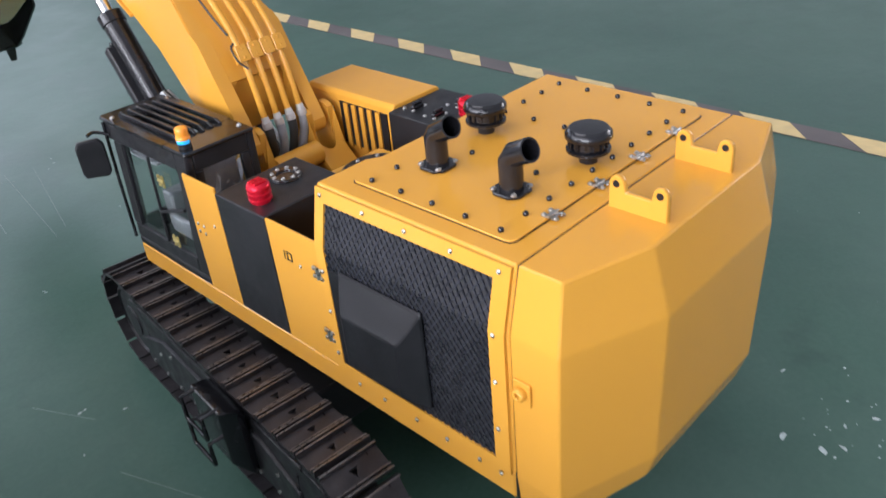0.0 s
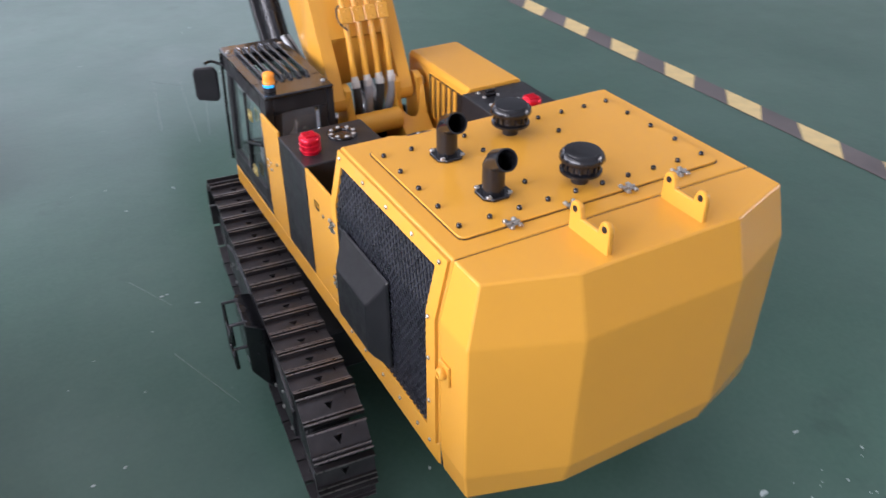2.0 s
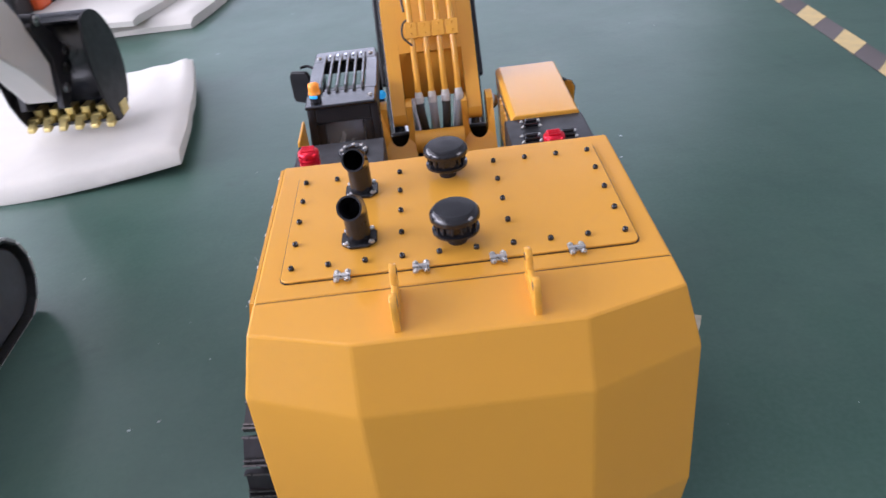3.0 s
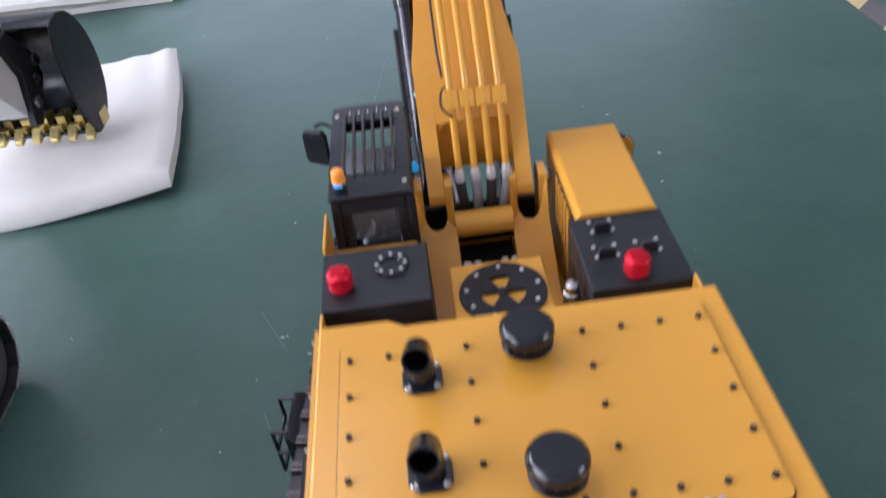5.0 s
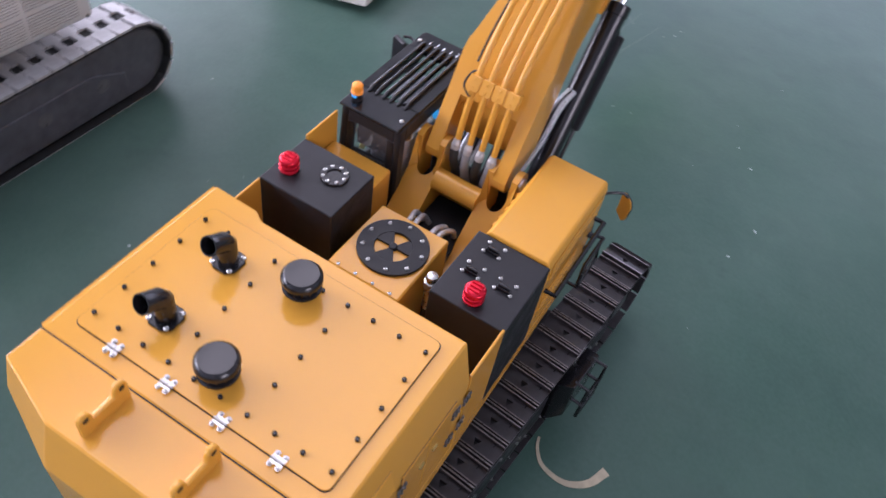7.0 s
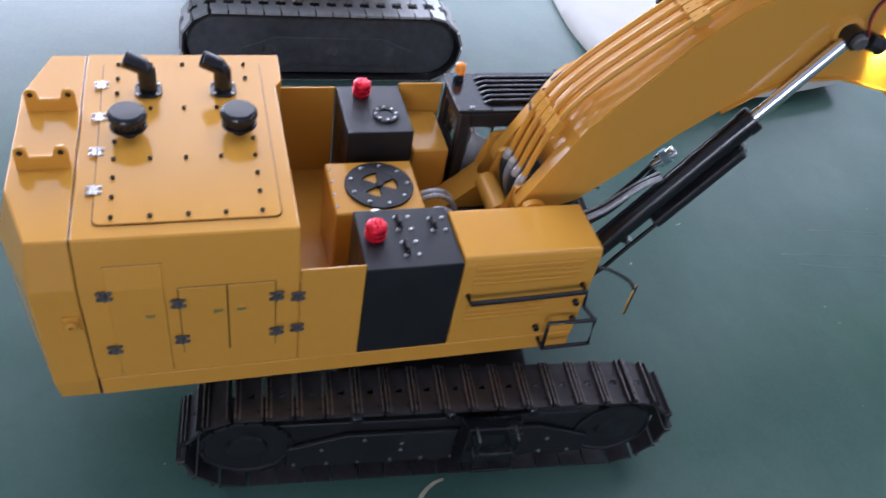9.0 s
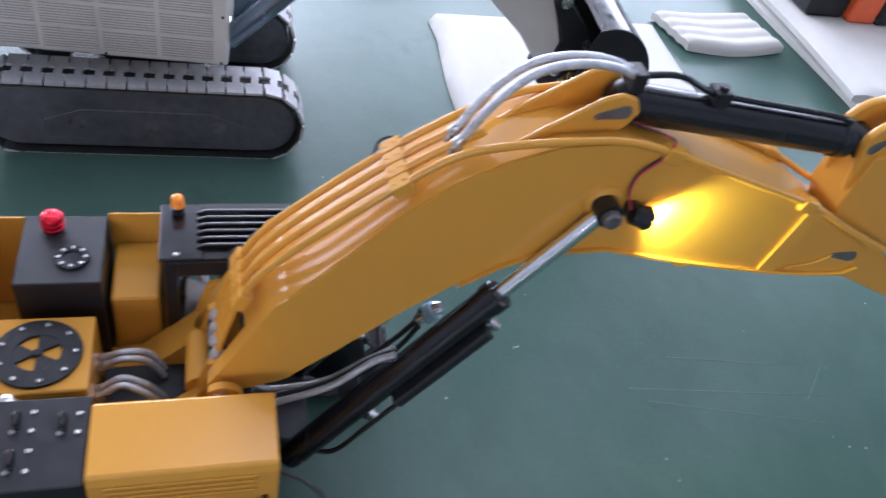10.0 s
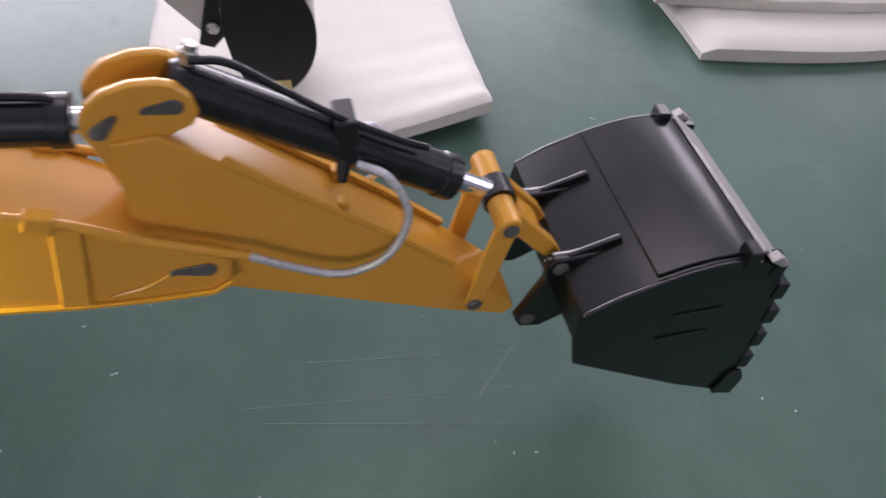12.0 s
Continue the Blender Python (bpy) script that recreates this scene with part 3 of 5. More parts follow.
# right hood doors
SEAM = mat("brown_seam", (0.16, 0.085, 0.02), 0.6, var=0.2)
for ya, yb, za, zb in ((-0.009, 0.036, 0.186, 0.3230), (0.0475, 0.0872, 0.209, 0.297), (0.0884, 0.1290, 0.209, 0.297)):
    bm = box(B(), 0.1451, 0.1466, ya, yb, za, min(zb, 0.3005))
    if zb > 0.3005:
        box(bm, 0.1451, 0.1466, ya, yb, 0.3005, zb)
    lean(soft(bm, 0.0005))
    d = part("hood_side_door", bm, YEL, hood)
    tube_pts = [(ya - 0.0004, za), (yb + 0.0004, za), (yb + 0.0004, zb), (ya - 0.0004, zb), (ya - 0.0004, za)]
    bm = B()
    for (p, q), (p2, q2) in zip(tube_pts, tube_pts[1:]):
        tube(bm, [(0.1452, p, q), (0.1452, p2, q2)], 0.0006, 6, 0)
    part("door_seam", lean(bm), SEAM, d)
    yl = {-0.009: 0.022, 0.0475: 0.079, 0.0884: 0.099}[ya]
    part("door_latch", box(B(), 0.1466, 0.1480, yl - 0.0035, yl + 0.0035, 0.2640, 0.2672), GOLD, d)
for y, z in ((-0.011, 0.295), (-0.011, 0.224), (0.0465, 0.279), (0.0465, 0.230), (0.130, 0.279), (0.130, 0.230), (0.1490, 0.276), (0.1490, 0.232)):
    at_place("hinge", DARKHINGE, hood, side_pose(1, y, z, 0.1470))
for y, z in ((0.1600, 0.2745), (0.1600, 0.2140)):
    at_place("hinge", HINGE, hood, side_pose(-1, y, z, 0.1475))

# side panels in front of the hood
pl = part("left_side_panel", soft(box(B(), -0.1458, -0.1432, 0.1595, 0.2255, 0.1810, 0.3015), 0.0006), YEL, exc)
part("left_middle_panel", soft(box(B(), -0.1458, -0.1432, 0.3005, 0.3535, 0.1810, 0.3060), 0.0006), YEL, exc)
part("right_side_panel", soft(box(B(), 0.1432, 0.1458, 0.1515, 0.2098, 0.1810, 0.3075), 0.0006), YEL, exc)
part("left_bay_back", soft(box(B(), -0.1432, -0.066, 0.3045, 0.3480, 0.1810, 0.268), 0.002), YEL, exc)
for y, z in ((0.186, 0.270), (0.336, 0.256), (0.336, 0.248), (0.346, 0.256), (0.346, 0.248), (0.315, 0.263)):
    at_place("screw", SCREW, pl, side_pose(-1, y, z, 0.1456))
bm = B()
for a, b, c, d in ((0.2055, 0.2065, 0.270, 0.278), (0.196, 0.2035, 0.277, 0.278), (0.196, 0.2035, 0.270, 0.271), (0.196, 0.197, 0.271, 0.277), (0.2015, 0.2025, 0.271, 0.277)):
    box(bm, -0.1463, -0.1457, a, b, c, d)
part("printed_mark", bm, SOFTBLK, pl)

# tanks with filler caps
FILLER = mesh_of(lathe(B(), (0, 0, 0), (0, 0, 1), ((0, 0.0085), (0.002, 0.0085), (0.002, 0.0100), (0.004, 0.0103), (0.0045, 0.0095), (0.0065, 0.0095), (0.007, 0.0103), (0.0095, 0.0103), (0.010, 0.0095), (0.012, 0.0095), (0.0125, 0.0103), (0.0155, 0.0102), (0.0172, 0.0088), (0.0176, 0.004)), 26), RED, "filler_cap")


def filler(root, x, y, z):
    ob = at_place("filler_cap", FILLER, root, Matrix.Translation((x, y, z)))
    tagged(ob, "ribbed red anodised filler cap")
    bm = B()
    for k in range(3):
        box(bm, x - 0.0062, x + 0.0062, y - 0.0052 + k * 0.0045, y - 0.0030 + k * 0.0045, z + 0.0172, z + 0.0192)
    part("cap_grip", soft(bm, 0.0006), RED, root)


tl = part("hydraulic_tank", soft(box(B(), -0.1459, -0.057, 0.2265, 0.3000, 0.1812, 0.3015), 0.0012, 2), BLK, exc, "square black hydraulic tank")
filler(tl, -0.129, 0.253, 0.3015)
lathe_ring = lathe(B(), (-0.088, 0.2735, 0.3015), (0, 0, 1), ((0, 0.0150), (0.0022, 0.0150), (0.0028, 0.0144), (0.0028, 0.0085), (0.0012, 0.0080)), 30)
part("inspection_flange", lathe_ring, BLKG, tl)
for k in range(8):
    a = 2 * math.pi * k / 8
    at_place("screw", SCREW, tl, Matrix.Translation((-0.088 + 0.0118 * math.cos(a), 0.2735 + 0.0118 * math.sin(a), 0.3042)) @ Matrix.Scale(1.15, 4))
trk_r = part("fuel_tank", soft(box(B(), 0.066, 0.1459, 0.2105, 0.3035, 0.1812, 0.3015), 0.0012, 2), BLK, exc, "square black fuel tank")
filler(trk_r, 0.104, 0.2255, 0.3015)
for x, y in ((0.091, 0.2885), (0.087, 0.255), (0.1215, 0.2555)):
    for dx, dy in ((-0.0085, -0.0055), (0.0085, -0.0055), (0.0085, 0.0075), (-0.0085, 0.0075)):
        at_place("screw", SCREW, trk_r, Matrix.Translation((x + dx, y + dy, 0.3015)) @ Matrix.Scale(1.25, 4))
    bm = box(B(), x - 0.0075, x + 0.0075, y - 0.006, y - 0.001, 0.3015, 0.3055)
    cyl(bm, (x - 0.006, y - 0.0035, 0.3075), (x + 0.006, y - 0.0035, 0.3075), 0.0020, 8)
    part("tank_fitting", soft(bm, 0.0005), BLKG, trk_r)

# centre: swivel box with a spoked disc
fb = part("swivel_box", soft(box(B(), -0.041, 0.041, 0.1995, 0.2945, 0.1812, 0.2745), 0.002, 2), YEL, exc)
bm = B()
n, cx, cy = 48, 0.001, 0.2515


def ring_pts(rad, z):
    return [(cx + rad * math.cos(2 * math.pi * k / n), cy + rad * math.sin(2 * math.pi * k / n), z) for k in range(n)]


loft(bm, [ring_pts(0.0365, 0.2747), ring_pts(0.0365, 0.2777), ring_pts(0.0190, 0.2777), ring_pts(0.0190, 0.2747)], closed=True)
lathe(bm, (cx, cy, 0.2747), (0, 0, 1), ((0, 0.0045), (0.0034, 0.0045), (0.0042, 0.003)), 20)
for k in range(3):
    a = radians(-90 + 120 * k)
    wedge = [(cx + 0.004 * math.cos(a - 0.6), cy + 0.004 * math.sin(a - 0.6))] + [(cx + 0.0195 * math.cos(a + t), cy + 0.0195 * math.sin(a + t)) for t in (-0.56, -0.28, 0.0, 0.28, 0.56)] + [(cx + 0.004 * math.cos(a + 0.6), cy + 0.004 * math.sin(a + 0.6))]
    prism(bm, wedge, "z", 0.2748, 0.2774)
part("spoked_disc", soft(bm, 0.0004), SOFTBLK, fb)
for k in range(9):
    a = 2 * math.pi * (k + 0.25) / 9
    at_place("screw", SCREW, fb, Matrix.Translation((cx + 0.0305 * math.cos(a), cy + 0.0305 * math.sin(a), 0.2777)) @ Matrix.Scale(1.3, 4))
for x in (-0.03, -0.01, 0.01, 0.03):
    at_place("screw", SCREW, fb, Matrix.Translation((x, 0.203, 0.2745)))
part("hose_fitting", lathe(B(), (0.0555, 0.2365, 0.24), (0, 0, 1), ((0, 0.006), (0.03, 0.006), (0.03, 0.0075), (0.04, 0.0075), (0.041, 0.006), (0.048, 0.0055), (0.049, 0.003)), 12), STL, exc)
part("hose_fitting", tube(B(), [(0.0555, 0.2365, 0.24), (0.0555, 0.228, 0.205), (0.056, 0.2, 0.195), (0.06, 0.16, 0.19)], 0.005, 10), RUB, exc)

# toolbox with louvres, rails and mirror
bm = B()
prism(bm, [(0.0735, 0.1812), (0.1455, 0.1812), (0.1455, 0.2960), (0.1430, 0.3035), (0.1410, 0.3050), (0.0775, 0.3050), (0.0735, 0.3010)], "y", 0.3045, 0.4470)
tb = part("toolbox", soft(bm, 0.0018, 2), YEL, exc)
for k, z in enumerate((0.290, 0.283, 0.276, 0.269, 0.237, 0.230, 0.223, 0.216)):
    part("louvre_slat", soft(box(B(), 0.1455, 0.1468, 0.316, 0.430 if k < 4 else 0.400, z, z + 0.0042), 0.0005), YEL, tb)
part("handrail", tube(B(), [(0.1455, 0.3145, 0.255), (0.157, 0.3145, 0.255), (0.157, 0.380, 0.256), (0.157, 0.4365, 0.258), (0.1455, 0.4365, 0.258)], 0.0028, 10, 0), BLKG, tb)
bm = tube(B(), [(0.1455, 0.408, 0.175), (0.160, 0.408, 0.175), (0.160, 0.406, 0.216), (0.160, 0.459, 0.214), (0.160, 0.463, 0.175), (0.160, 0.408, 0.175)], 0.0024, 8, 0)
tube(bm, [(0.160, 0.459, 0.214), (0.145, 0.450, 0.220), (0.144, 0.448, 0.235), (0.143, 0.444, 0.255)], 0.0022, 8, 0)
part("front_step_rail", bm, BLKG, tb)
for y, z in ((0.400, 0.196), (0.436, 0.232), (0.440, 0.205)):
    part("toolbox_lamp", lathe(B(), (0.1455, y, z), (1, 0, 0), ((0, 0.0035), (0.005, 0.0035), (0.006, 0.0028)), 10), BLKG, tb)
part("mirror_arm", tube(B(), [(0.130, 0.447, 0.268), (0.140, 0.466, 0.269), (0.156, 0.482, 0.268), (0.166, 0.486, 0.262)], 0.0018, 8, 3), BLKG, tb)
TURN = Matrix.Translation((0.166, 0.486, 0)) @ Matrix.Rotation(radians(-42), 4, "Z") @ Matrix.Translation((-0.166, -0.486, 0))
bm = prism(B(), [(0.1545, 0.232), (0.1690, 0.229), (0.1745, 0.236), (0.1770, 0.257), (0.1720, 0.264), (0.1585, 0.265), (0.1540, 0.260)], "y", 0.4850, 0.4866)
part("mirror_face", soft(prism(B(), [(0.1548, 0.2318), (0.1690, 0.2290), (0.1745, 0.2360), (0.1766, 0.2570), (0.1718, 0.2636), (0.1587, 0.2646), (0.1544, 0.2600)], "y", 0.4836, 0.4849), 0.0004), YEL, tb).matrix_basis = TURN
part("right_mirror", soft(bm, 0.0010, 2), BLKG, tb, "yellow-faced side mirror on a bent black arm").matrix_basis = TURN
part("inner_grille", box(B(), 0.0718, 0.0734, 0.314, 0.390, 0.245, 0.294), SOFTBLK, tb)
for k in range(5):
    part("grille_slat", box(B(), 0.0700, 0.0722, 0.324 + k * 0.013, 0.330 + k * 0.013, 0.243, 0.294), YEL, tb)

# ---- cab ----
def lean_cab(bm):
    """The cab's outer side leans in a little towards the roof."""
    for v in bm.verts:
        if v.co.x < -0.12:
            v.co.x += (v.co.z - 0.181) * 0.05
    return bm


cab = part("cab", soft(lean_cab(box(B(), -0.1455, -0.063, 0.3545, 0.499, 0.1810, 0.190)), 0.0012), BLK, exc, "black cab with glazed sides and a slotted roof")
CABN = ("rear_pillar", "door_sill", "roof_rail", "front_pillar", "rear_pillar", "roof_rail", "front_pillar", "inner_sill", "rear_header", "front_header", "front_sill", "rear_post", "rear_post", "rear_panel")
for nm, (x0, x1, y0, y1, z0, z1) in zip(CABN, ((-0.1455, -0.137, 0.3545, 0.374, 0.190, 0.3185), (-0.1455, -0.137, 0.374, 0.499, 0.190, 0.206), (-0.1455, -0.137, 0.374, 0.512, 0.300, 0.3185),
                               (-0.1455, -0.137, 0.484, 0.501, 0.206, 0.300), (-0.071, -0.063, 0.3545, 0.366, 0.190, 0.3185), (-0.071, -0.063, 0.366, 0.512, 0.300, 0.3185),
                               (-0.071, -0.063, 0.490, 0.501, 0.190, 0.300), (-0.071, -0.063, 0.366, 0.490, 0.190, 0.222), (-0.137, -0.071, 0.3545, 0.3605, 0.300, 0.3185), (-0.137, -0.071, 0.504, 0.512, 0.300, 0.3185),
                               (-0.137, -0.071, 0.492, 0.500, 0.190, 0.21), (-0.137, -0.128, 0.3545, 0.3605, 0.19, 0.300), (-0.080, -0.071, 0.3545, 0.3605, 0.19, 0.300), (-0.128, -0.080, 0.3545, 0.3605, 0.19, 0.262))):
    part(nm, soft(lean_cab(box(B(), x0, x1, y0, y1, z0, z1)), 0.0010), BLK, cab)
roof = part("cab_roof", soft(box(B(), -0.1400, -0.0640, 0.3500, 0.3900, 0.3185, 0.3225), 0.0016, 2), ROOF, cab)
part("roof_front_plate", soft(prism(B(), [(-0.1400, 0.4860), (-0.0640, 0.4860), (-0.0660, 0.518), (-0.0700, 0.5215), (-0.1360, 0.5215), (-0.1400, 0.518)], "z", 0.3185, 0.3225), 0.0016, 2), ROOF, roof)
part("roof_side_plate", box(B(), -0.1400, -0.1285, 0.3901, 0.4859, 0.3187, 0.3224), ROOF, roof)
part("roof_side_plate", box(B(), -0.0760, -0.0640, 0.3901, 0.4859, 0.3187, 0.3224), ROOF, roof)
for k in range(6):
    x = -0.1255 + k * 0.0094
    bm = prism(B(), [(0.384, 0.3205), (0.500, 0.3205), (0.500, 0.3252), (0.494, 0.3275), (0.392, 0.3275), (0.384, 0.3240)], "x", x - 0.0016, x + 0.0016)
    part("roof_bar", soft(bm, 0.0005), ROOF, roof)
for k in range(5):
    x = -0.1208 + k * 0.0094
    part("roof_rib", soft(box(B(), x - 0.0009, x + 0.0009, 0.499, 0.507, 0.3226, 0.3238), 0.0003), CHR, roof)
for x, y in ((-0.134, 0.500), (-0.072, 0.500), (-0.070, 0.366)):
    at_place("screw", SCREW, roof, Matrix.Translation((x, y, 0.3225)) @ Matrix.Scale(1.5, 4))
base_ring = part("beacon_base", lathe(B(), (-0.1285, 0.3665, 0.3225), (0, 0, 1), ((0, 0.0062), (0.004, 0.0062), (0.0045, 0.0052), (0.0085, 0.0052)), 18), BLK, cab)
part("beacon_led", prism(B(), [(-0.1285 + r_ * math.cos(radians(a)), 0.3665 + r_ * math.sin(radians(a))) for r_, seq in ((0.0062, range(160, 301, 20)), (0.0050, range(300, 159, -20))) for a in seq], "z", 0.3270, 0.3308), BLED, base_ring, "small lit blue lamp strip")
part("beacon", lathe(B(), (-0.1285, 0.3665, 0.3305), (0, 0, 1), ((0, 0.0066), (0.003, 0.0066), (0.0035, 0.0060), (0.010, 0.0060), (0.0115, 0.0050), (0.0125, 0.002)), 18), ORANGE, cab, "orange beacon lens")
part("blue_lamp", lathe(B(), (-0.0632, 0.4300, 0.2950), (1, -0.5, 0.3), ((0, 0.005), (0.004, 0.005), (0.006, 0.003)), 14), BLED, cab, "small lit blue lamp")
for nm, a in (("side_window", (-0.1435, -0.1425, 0.374, 0.484, 0.206, 0.300)), ("inner_window", (-0.0675, -0.0665, 0.366, 0.490, 0.222, 0.300)), ("rear_window", (-0.128, -0.080, 0.3570, 0.3580, 0.262, 0.300)), ("windscreen", (-0.137, -0.071, 0.4955, 0.4965, 0.21, 0.300))):
    w = part(nm, lean_cab(box(B(), *a)), GLASS, cab)
    w.visible_shadow = False
bm = tube(B(), [(-0.1435, 0.430, 0.206), (-0.1395, 0.430, 0.300)], 0.0016, 6, 0)
tube(bm, [(-0.1420, 0.376, 0.258), (-0.1425, 0.430, 0.240)], 0.0018, 6, 0)
part("window_bar", bm, BLK, cab)
for y, z in ((0.410, 0.280), (0.408, 0.214)):
    at_place("hinge", HINGE, cab, Matrix.Translation((-0.1460 + (z - 0.181) * 0.05, y, z)) @ Matrix.Rotation(radians(-90), 4, "Y")).data = hinge_mesh(GOLD)
bm = box(B(), -0.118, -0.084, 0.395, 0.430, 0.190, 0.216)
box(bm, -0.118, -0.084, 0.384, 0.394, 0.205, 0.266)
part("seat", soft(bm, 0.004, 2), GREY, cab)
bm = box(B(), -0.124, -0.118, 0.405, 0.455, 0.20, 0.222)
box(bm, -0.084, -0.078, 0.405, 0.455, 0.20, 0.222)
box(bm, -0.112, -0.09, 0.466, 0.486, 0.190, 0.235)
part("console", soft(bm, 0.002), mat("pale_console", (0.14, 0.145, 0.155), 0.45), cab)
bm = tube(B(), [(-0.12, 0.368, 0.262), (-0.108, 0.374, 0.275), (-0.095, 0.370, 0.268), (-0.085, 0.376, 0.28)], 0.0012, 6)
tube(bm, [(-0.118, 0.39, 0.25), (-0.1, 0.38, 0.286), (-0.088, 0.388, 0.262)], 0.0012, 6)
part("cab_wires", bm, WIRE, cab)
part("inner_panel", soft(box(B(), -0.1330, -0.0760, 0.4300, 0.4880, 0.2870, 0.2890), 0.0008), mat("pale_inner_panel", (0.20, 0.205, 0.22), 0.35, var=0.12, scale=60), cab)
part("inner_panel", soft(box(B(), -0.1240, -0.0820, 0.3650, 0.3668, 0.2640, 0.3000), 0.0008), mat("clear_film_grey", (0.17, 0.175, 0.20), 0.2, var=0.2, scale=90), cab)
FILM = mat("crumpled_clear_film", (0.42, 0.42, 0.45), 0.22, var=0.25, scale=70, bump=0.4, bscale=120)


def crumple(name, at, along, up, nu, nv, depth):
    """A creased sheet of film, hung by one corner."""
    bm = B()
    a, u, w = Vector(at), Vector(along), Vector(up)
    out = u.cross(w).normalized()
    g = [[bm.verts.new(a + u * (i / nu) + w * (j / nv) * (1 - 0.25 * math.sin(3.1 * i / nu)) + out * depth * noise.noise(Vector((i * 0.9, j * 0.9, 5.3)))) for j in range(nv + 1)] for i in range(nu + 1)]
    for i in range(nu):
        for j in range(nv):
            bm.faces.new((g[i][j], g[i + 1][j], g[i + 1][j + 1], g[i][j + 1]))
    ob = part(name, bm, FILM, cab, "crumpled pale packing film behind the glass")
    ob.modifiers.new("thick", "SOLIDIFY").thickness = 0.0004
    return ob


crumple("packing_film", (-0.0735, 0.3700, 0.2300), (0.000, 0.056, 0.004), (0.0, 0.004, 0.058), 9, 8, 0.006)
crumple("packing_film", (-0.1220, 0.3640, 0.2655), (0.040, 0.002, 0.0), (0.002, 0.004, 0.030), 8, 6, 0.005)
bm = tube(B(), [(-0.1400, 0.505, 0.306), (-0.152, 0.512, 0.311), (-0.161, 0.508, 0.311)], 0.0018, 8, 3)
tube(bm, [(-0.1400, 0.512, 0.318), (-0.1440, 0.508, 0.25), (-0.1470, 0.503, 0.188)], 0.0018, 8, 0)
part("mirror_arm", bm, BLKG, cab)
bm = soft(prism(B(), [(-0.012, 0.268), (0.010, 0.266), (0.014, 0.271), (0.014, 0.302), (0.010, 0.308), (-0.011, 0.307), (-0.014, 0.301), (-0.014, 0.273)], "y", -0.003, 0.003), 0.0015, 2)
bm.transform(Matrix.Translation((-0.1630, 0.5060, 0)) @ Matrix.Rotation(radians(-25), 4, "Z"))
part("left_mirror", bm, BLK, cab)

# ---- boom foot, boom, stick ----
bm = B()
cheeks = part("boom_bracket", soft(box(bm, -0.0640, 0.0640, 0.2955, 0.4240, 0.1812, 0.1990), 0.0012), YEL, exc)


def slope(y):
    """Height of a bracket block: a straight ramp that ends in a round nose over the pin."""
    nose = 0.2790 + math.sqrt(max(0.0, 0.0170 ** 2 - (y - 0.4045) ** 2)) if abs(y - 0.4045) < 0.0170 else 0.0
    return max(0.2002, min(0.2200 + 0.93 * (y - 0.3480), 0.279), nose if y > 0.392 else 0.0)


for s in (-1, 1):
    # a sloping block with a slot, rounded at its rear end, in which the boom's foot turns
    c, h, w = 0.0455, 0.0180, 0.0108
    ys = [0.3080, 0.3280, 0.3480, 0.3650, 0.3800, 0.3930, 0.3965, 0.4000, 0.4045, 0.4090, 0.4140, 0.4190, 0.4220]
    arc_pts = [(c + w * math.cos(radians(t)), 0.3910 - 0.0110 * math.sin(radians(t))) for t in range(20, 161, 20)]
    plan = [(c + h, y) for y in ys] + [(c + w, y) for y in ys[::-1] if y > 0.3915] + [(c + w, 0.3910)] + arc_pts + [(c - w, 0.3910)] + [(c - w, y) for y in ys if y > 0.3915] + [(c - h, y) for y in ys[::-1]]
    bm = B()
    lo = [bm.verts.new((s * x, y, 0.1992)) for x, y in plan]
    hi = [bm.verts.new((s * x, y, slope(y))) for x, y in plan]
    for i in range(len(plan)):
        j = (i + 1) % len(plan)
        bm.faces.new((lo[i], lo[j], hi[j], hi[i]))
    bm.faces.new(hi)
    bm.faces.new(lo[::-1])
    bmesh.ops.triangulate(bm, faces=[f for f in bm.faces if len(f.verts) > 4])
    bmesh.ops.recalc_face_normals(bm, faces=bm.faces)
    part("bracket_block", bm, YEL, cheeks)
    # black box in the slot: the recess's shade is put into its colour
    part("slot_floor", box(B(), min(s * (c - w), s * (c + w)), max(s * (c - w), s * (c + w)), 0.381, 0.421, 0.1994, 0.222), SOFTBLK, cheeks)
cyl(bm := B(), (-0.0280, 0.3850, 0.2510), (0.0280, 0.3850, 0.2510), 0.0130, 24)
part("cross_tube", bm, YEL, cheeks)
for s in (-1, 1):
    part("foot_pin", lathe(B(), (s * 0.0635, 0.4030, 0.2830), (s, 0, 0), ((0, 0.0085), (0.0025, 0.0085), (0.0035, 0.007), (0.006, 0.005), (0.0065, 0.003)), 16), STL, cheeks)
# black box between the blocks: the well's shaded depth is put into its colour
part("hose_well", box(B(), -0.0283, 0.0283, 0.2965, 0.400, 0.1992, 0.212), SOFTBLK, exc)
for x in (-0.021, -0.012, 0.012, 0.021):
    s = 1 if x > 0 else -1
    part("bracket_hose", tube(B(), [(x * 1.05, 0.299, 0.236), (x * 0.9, 0.318, 0.247), (x * 1.1, 0.338, 0.238), (x, 0.352, 0.215)], 0.0032, 8), HOSE, exc)
    part("hose_nut", lathe(B(), (x * 1.05, 0.2955, 0.235), (0, 1, 0.2), ((0, 0.0048), (0.006, 0.0048), (0.0065, 0.004), (0.011, 0.004)), 6), STL, exc)


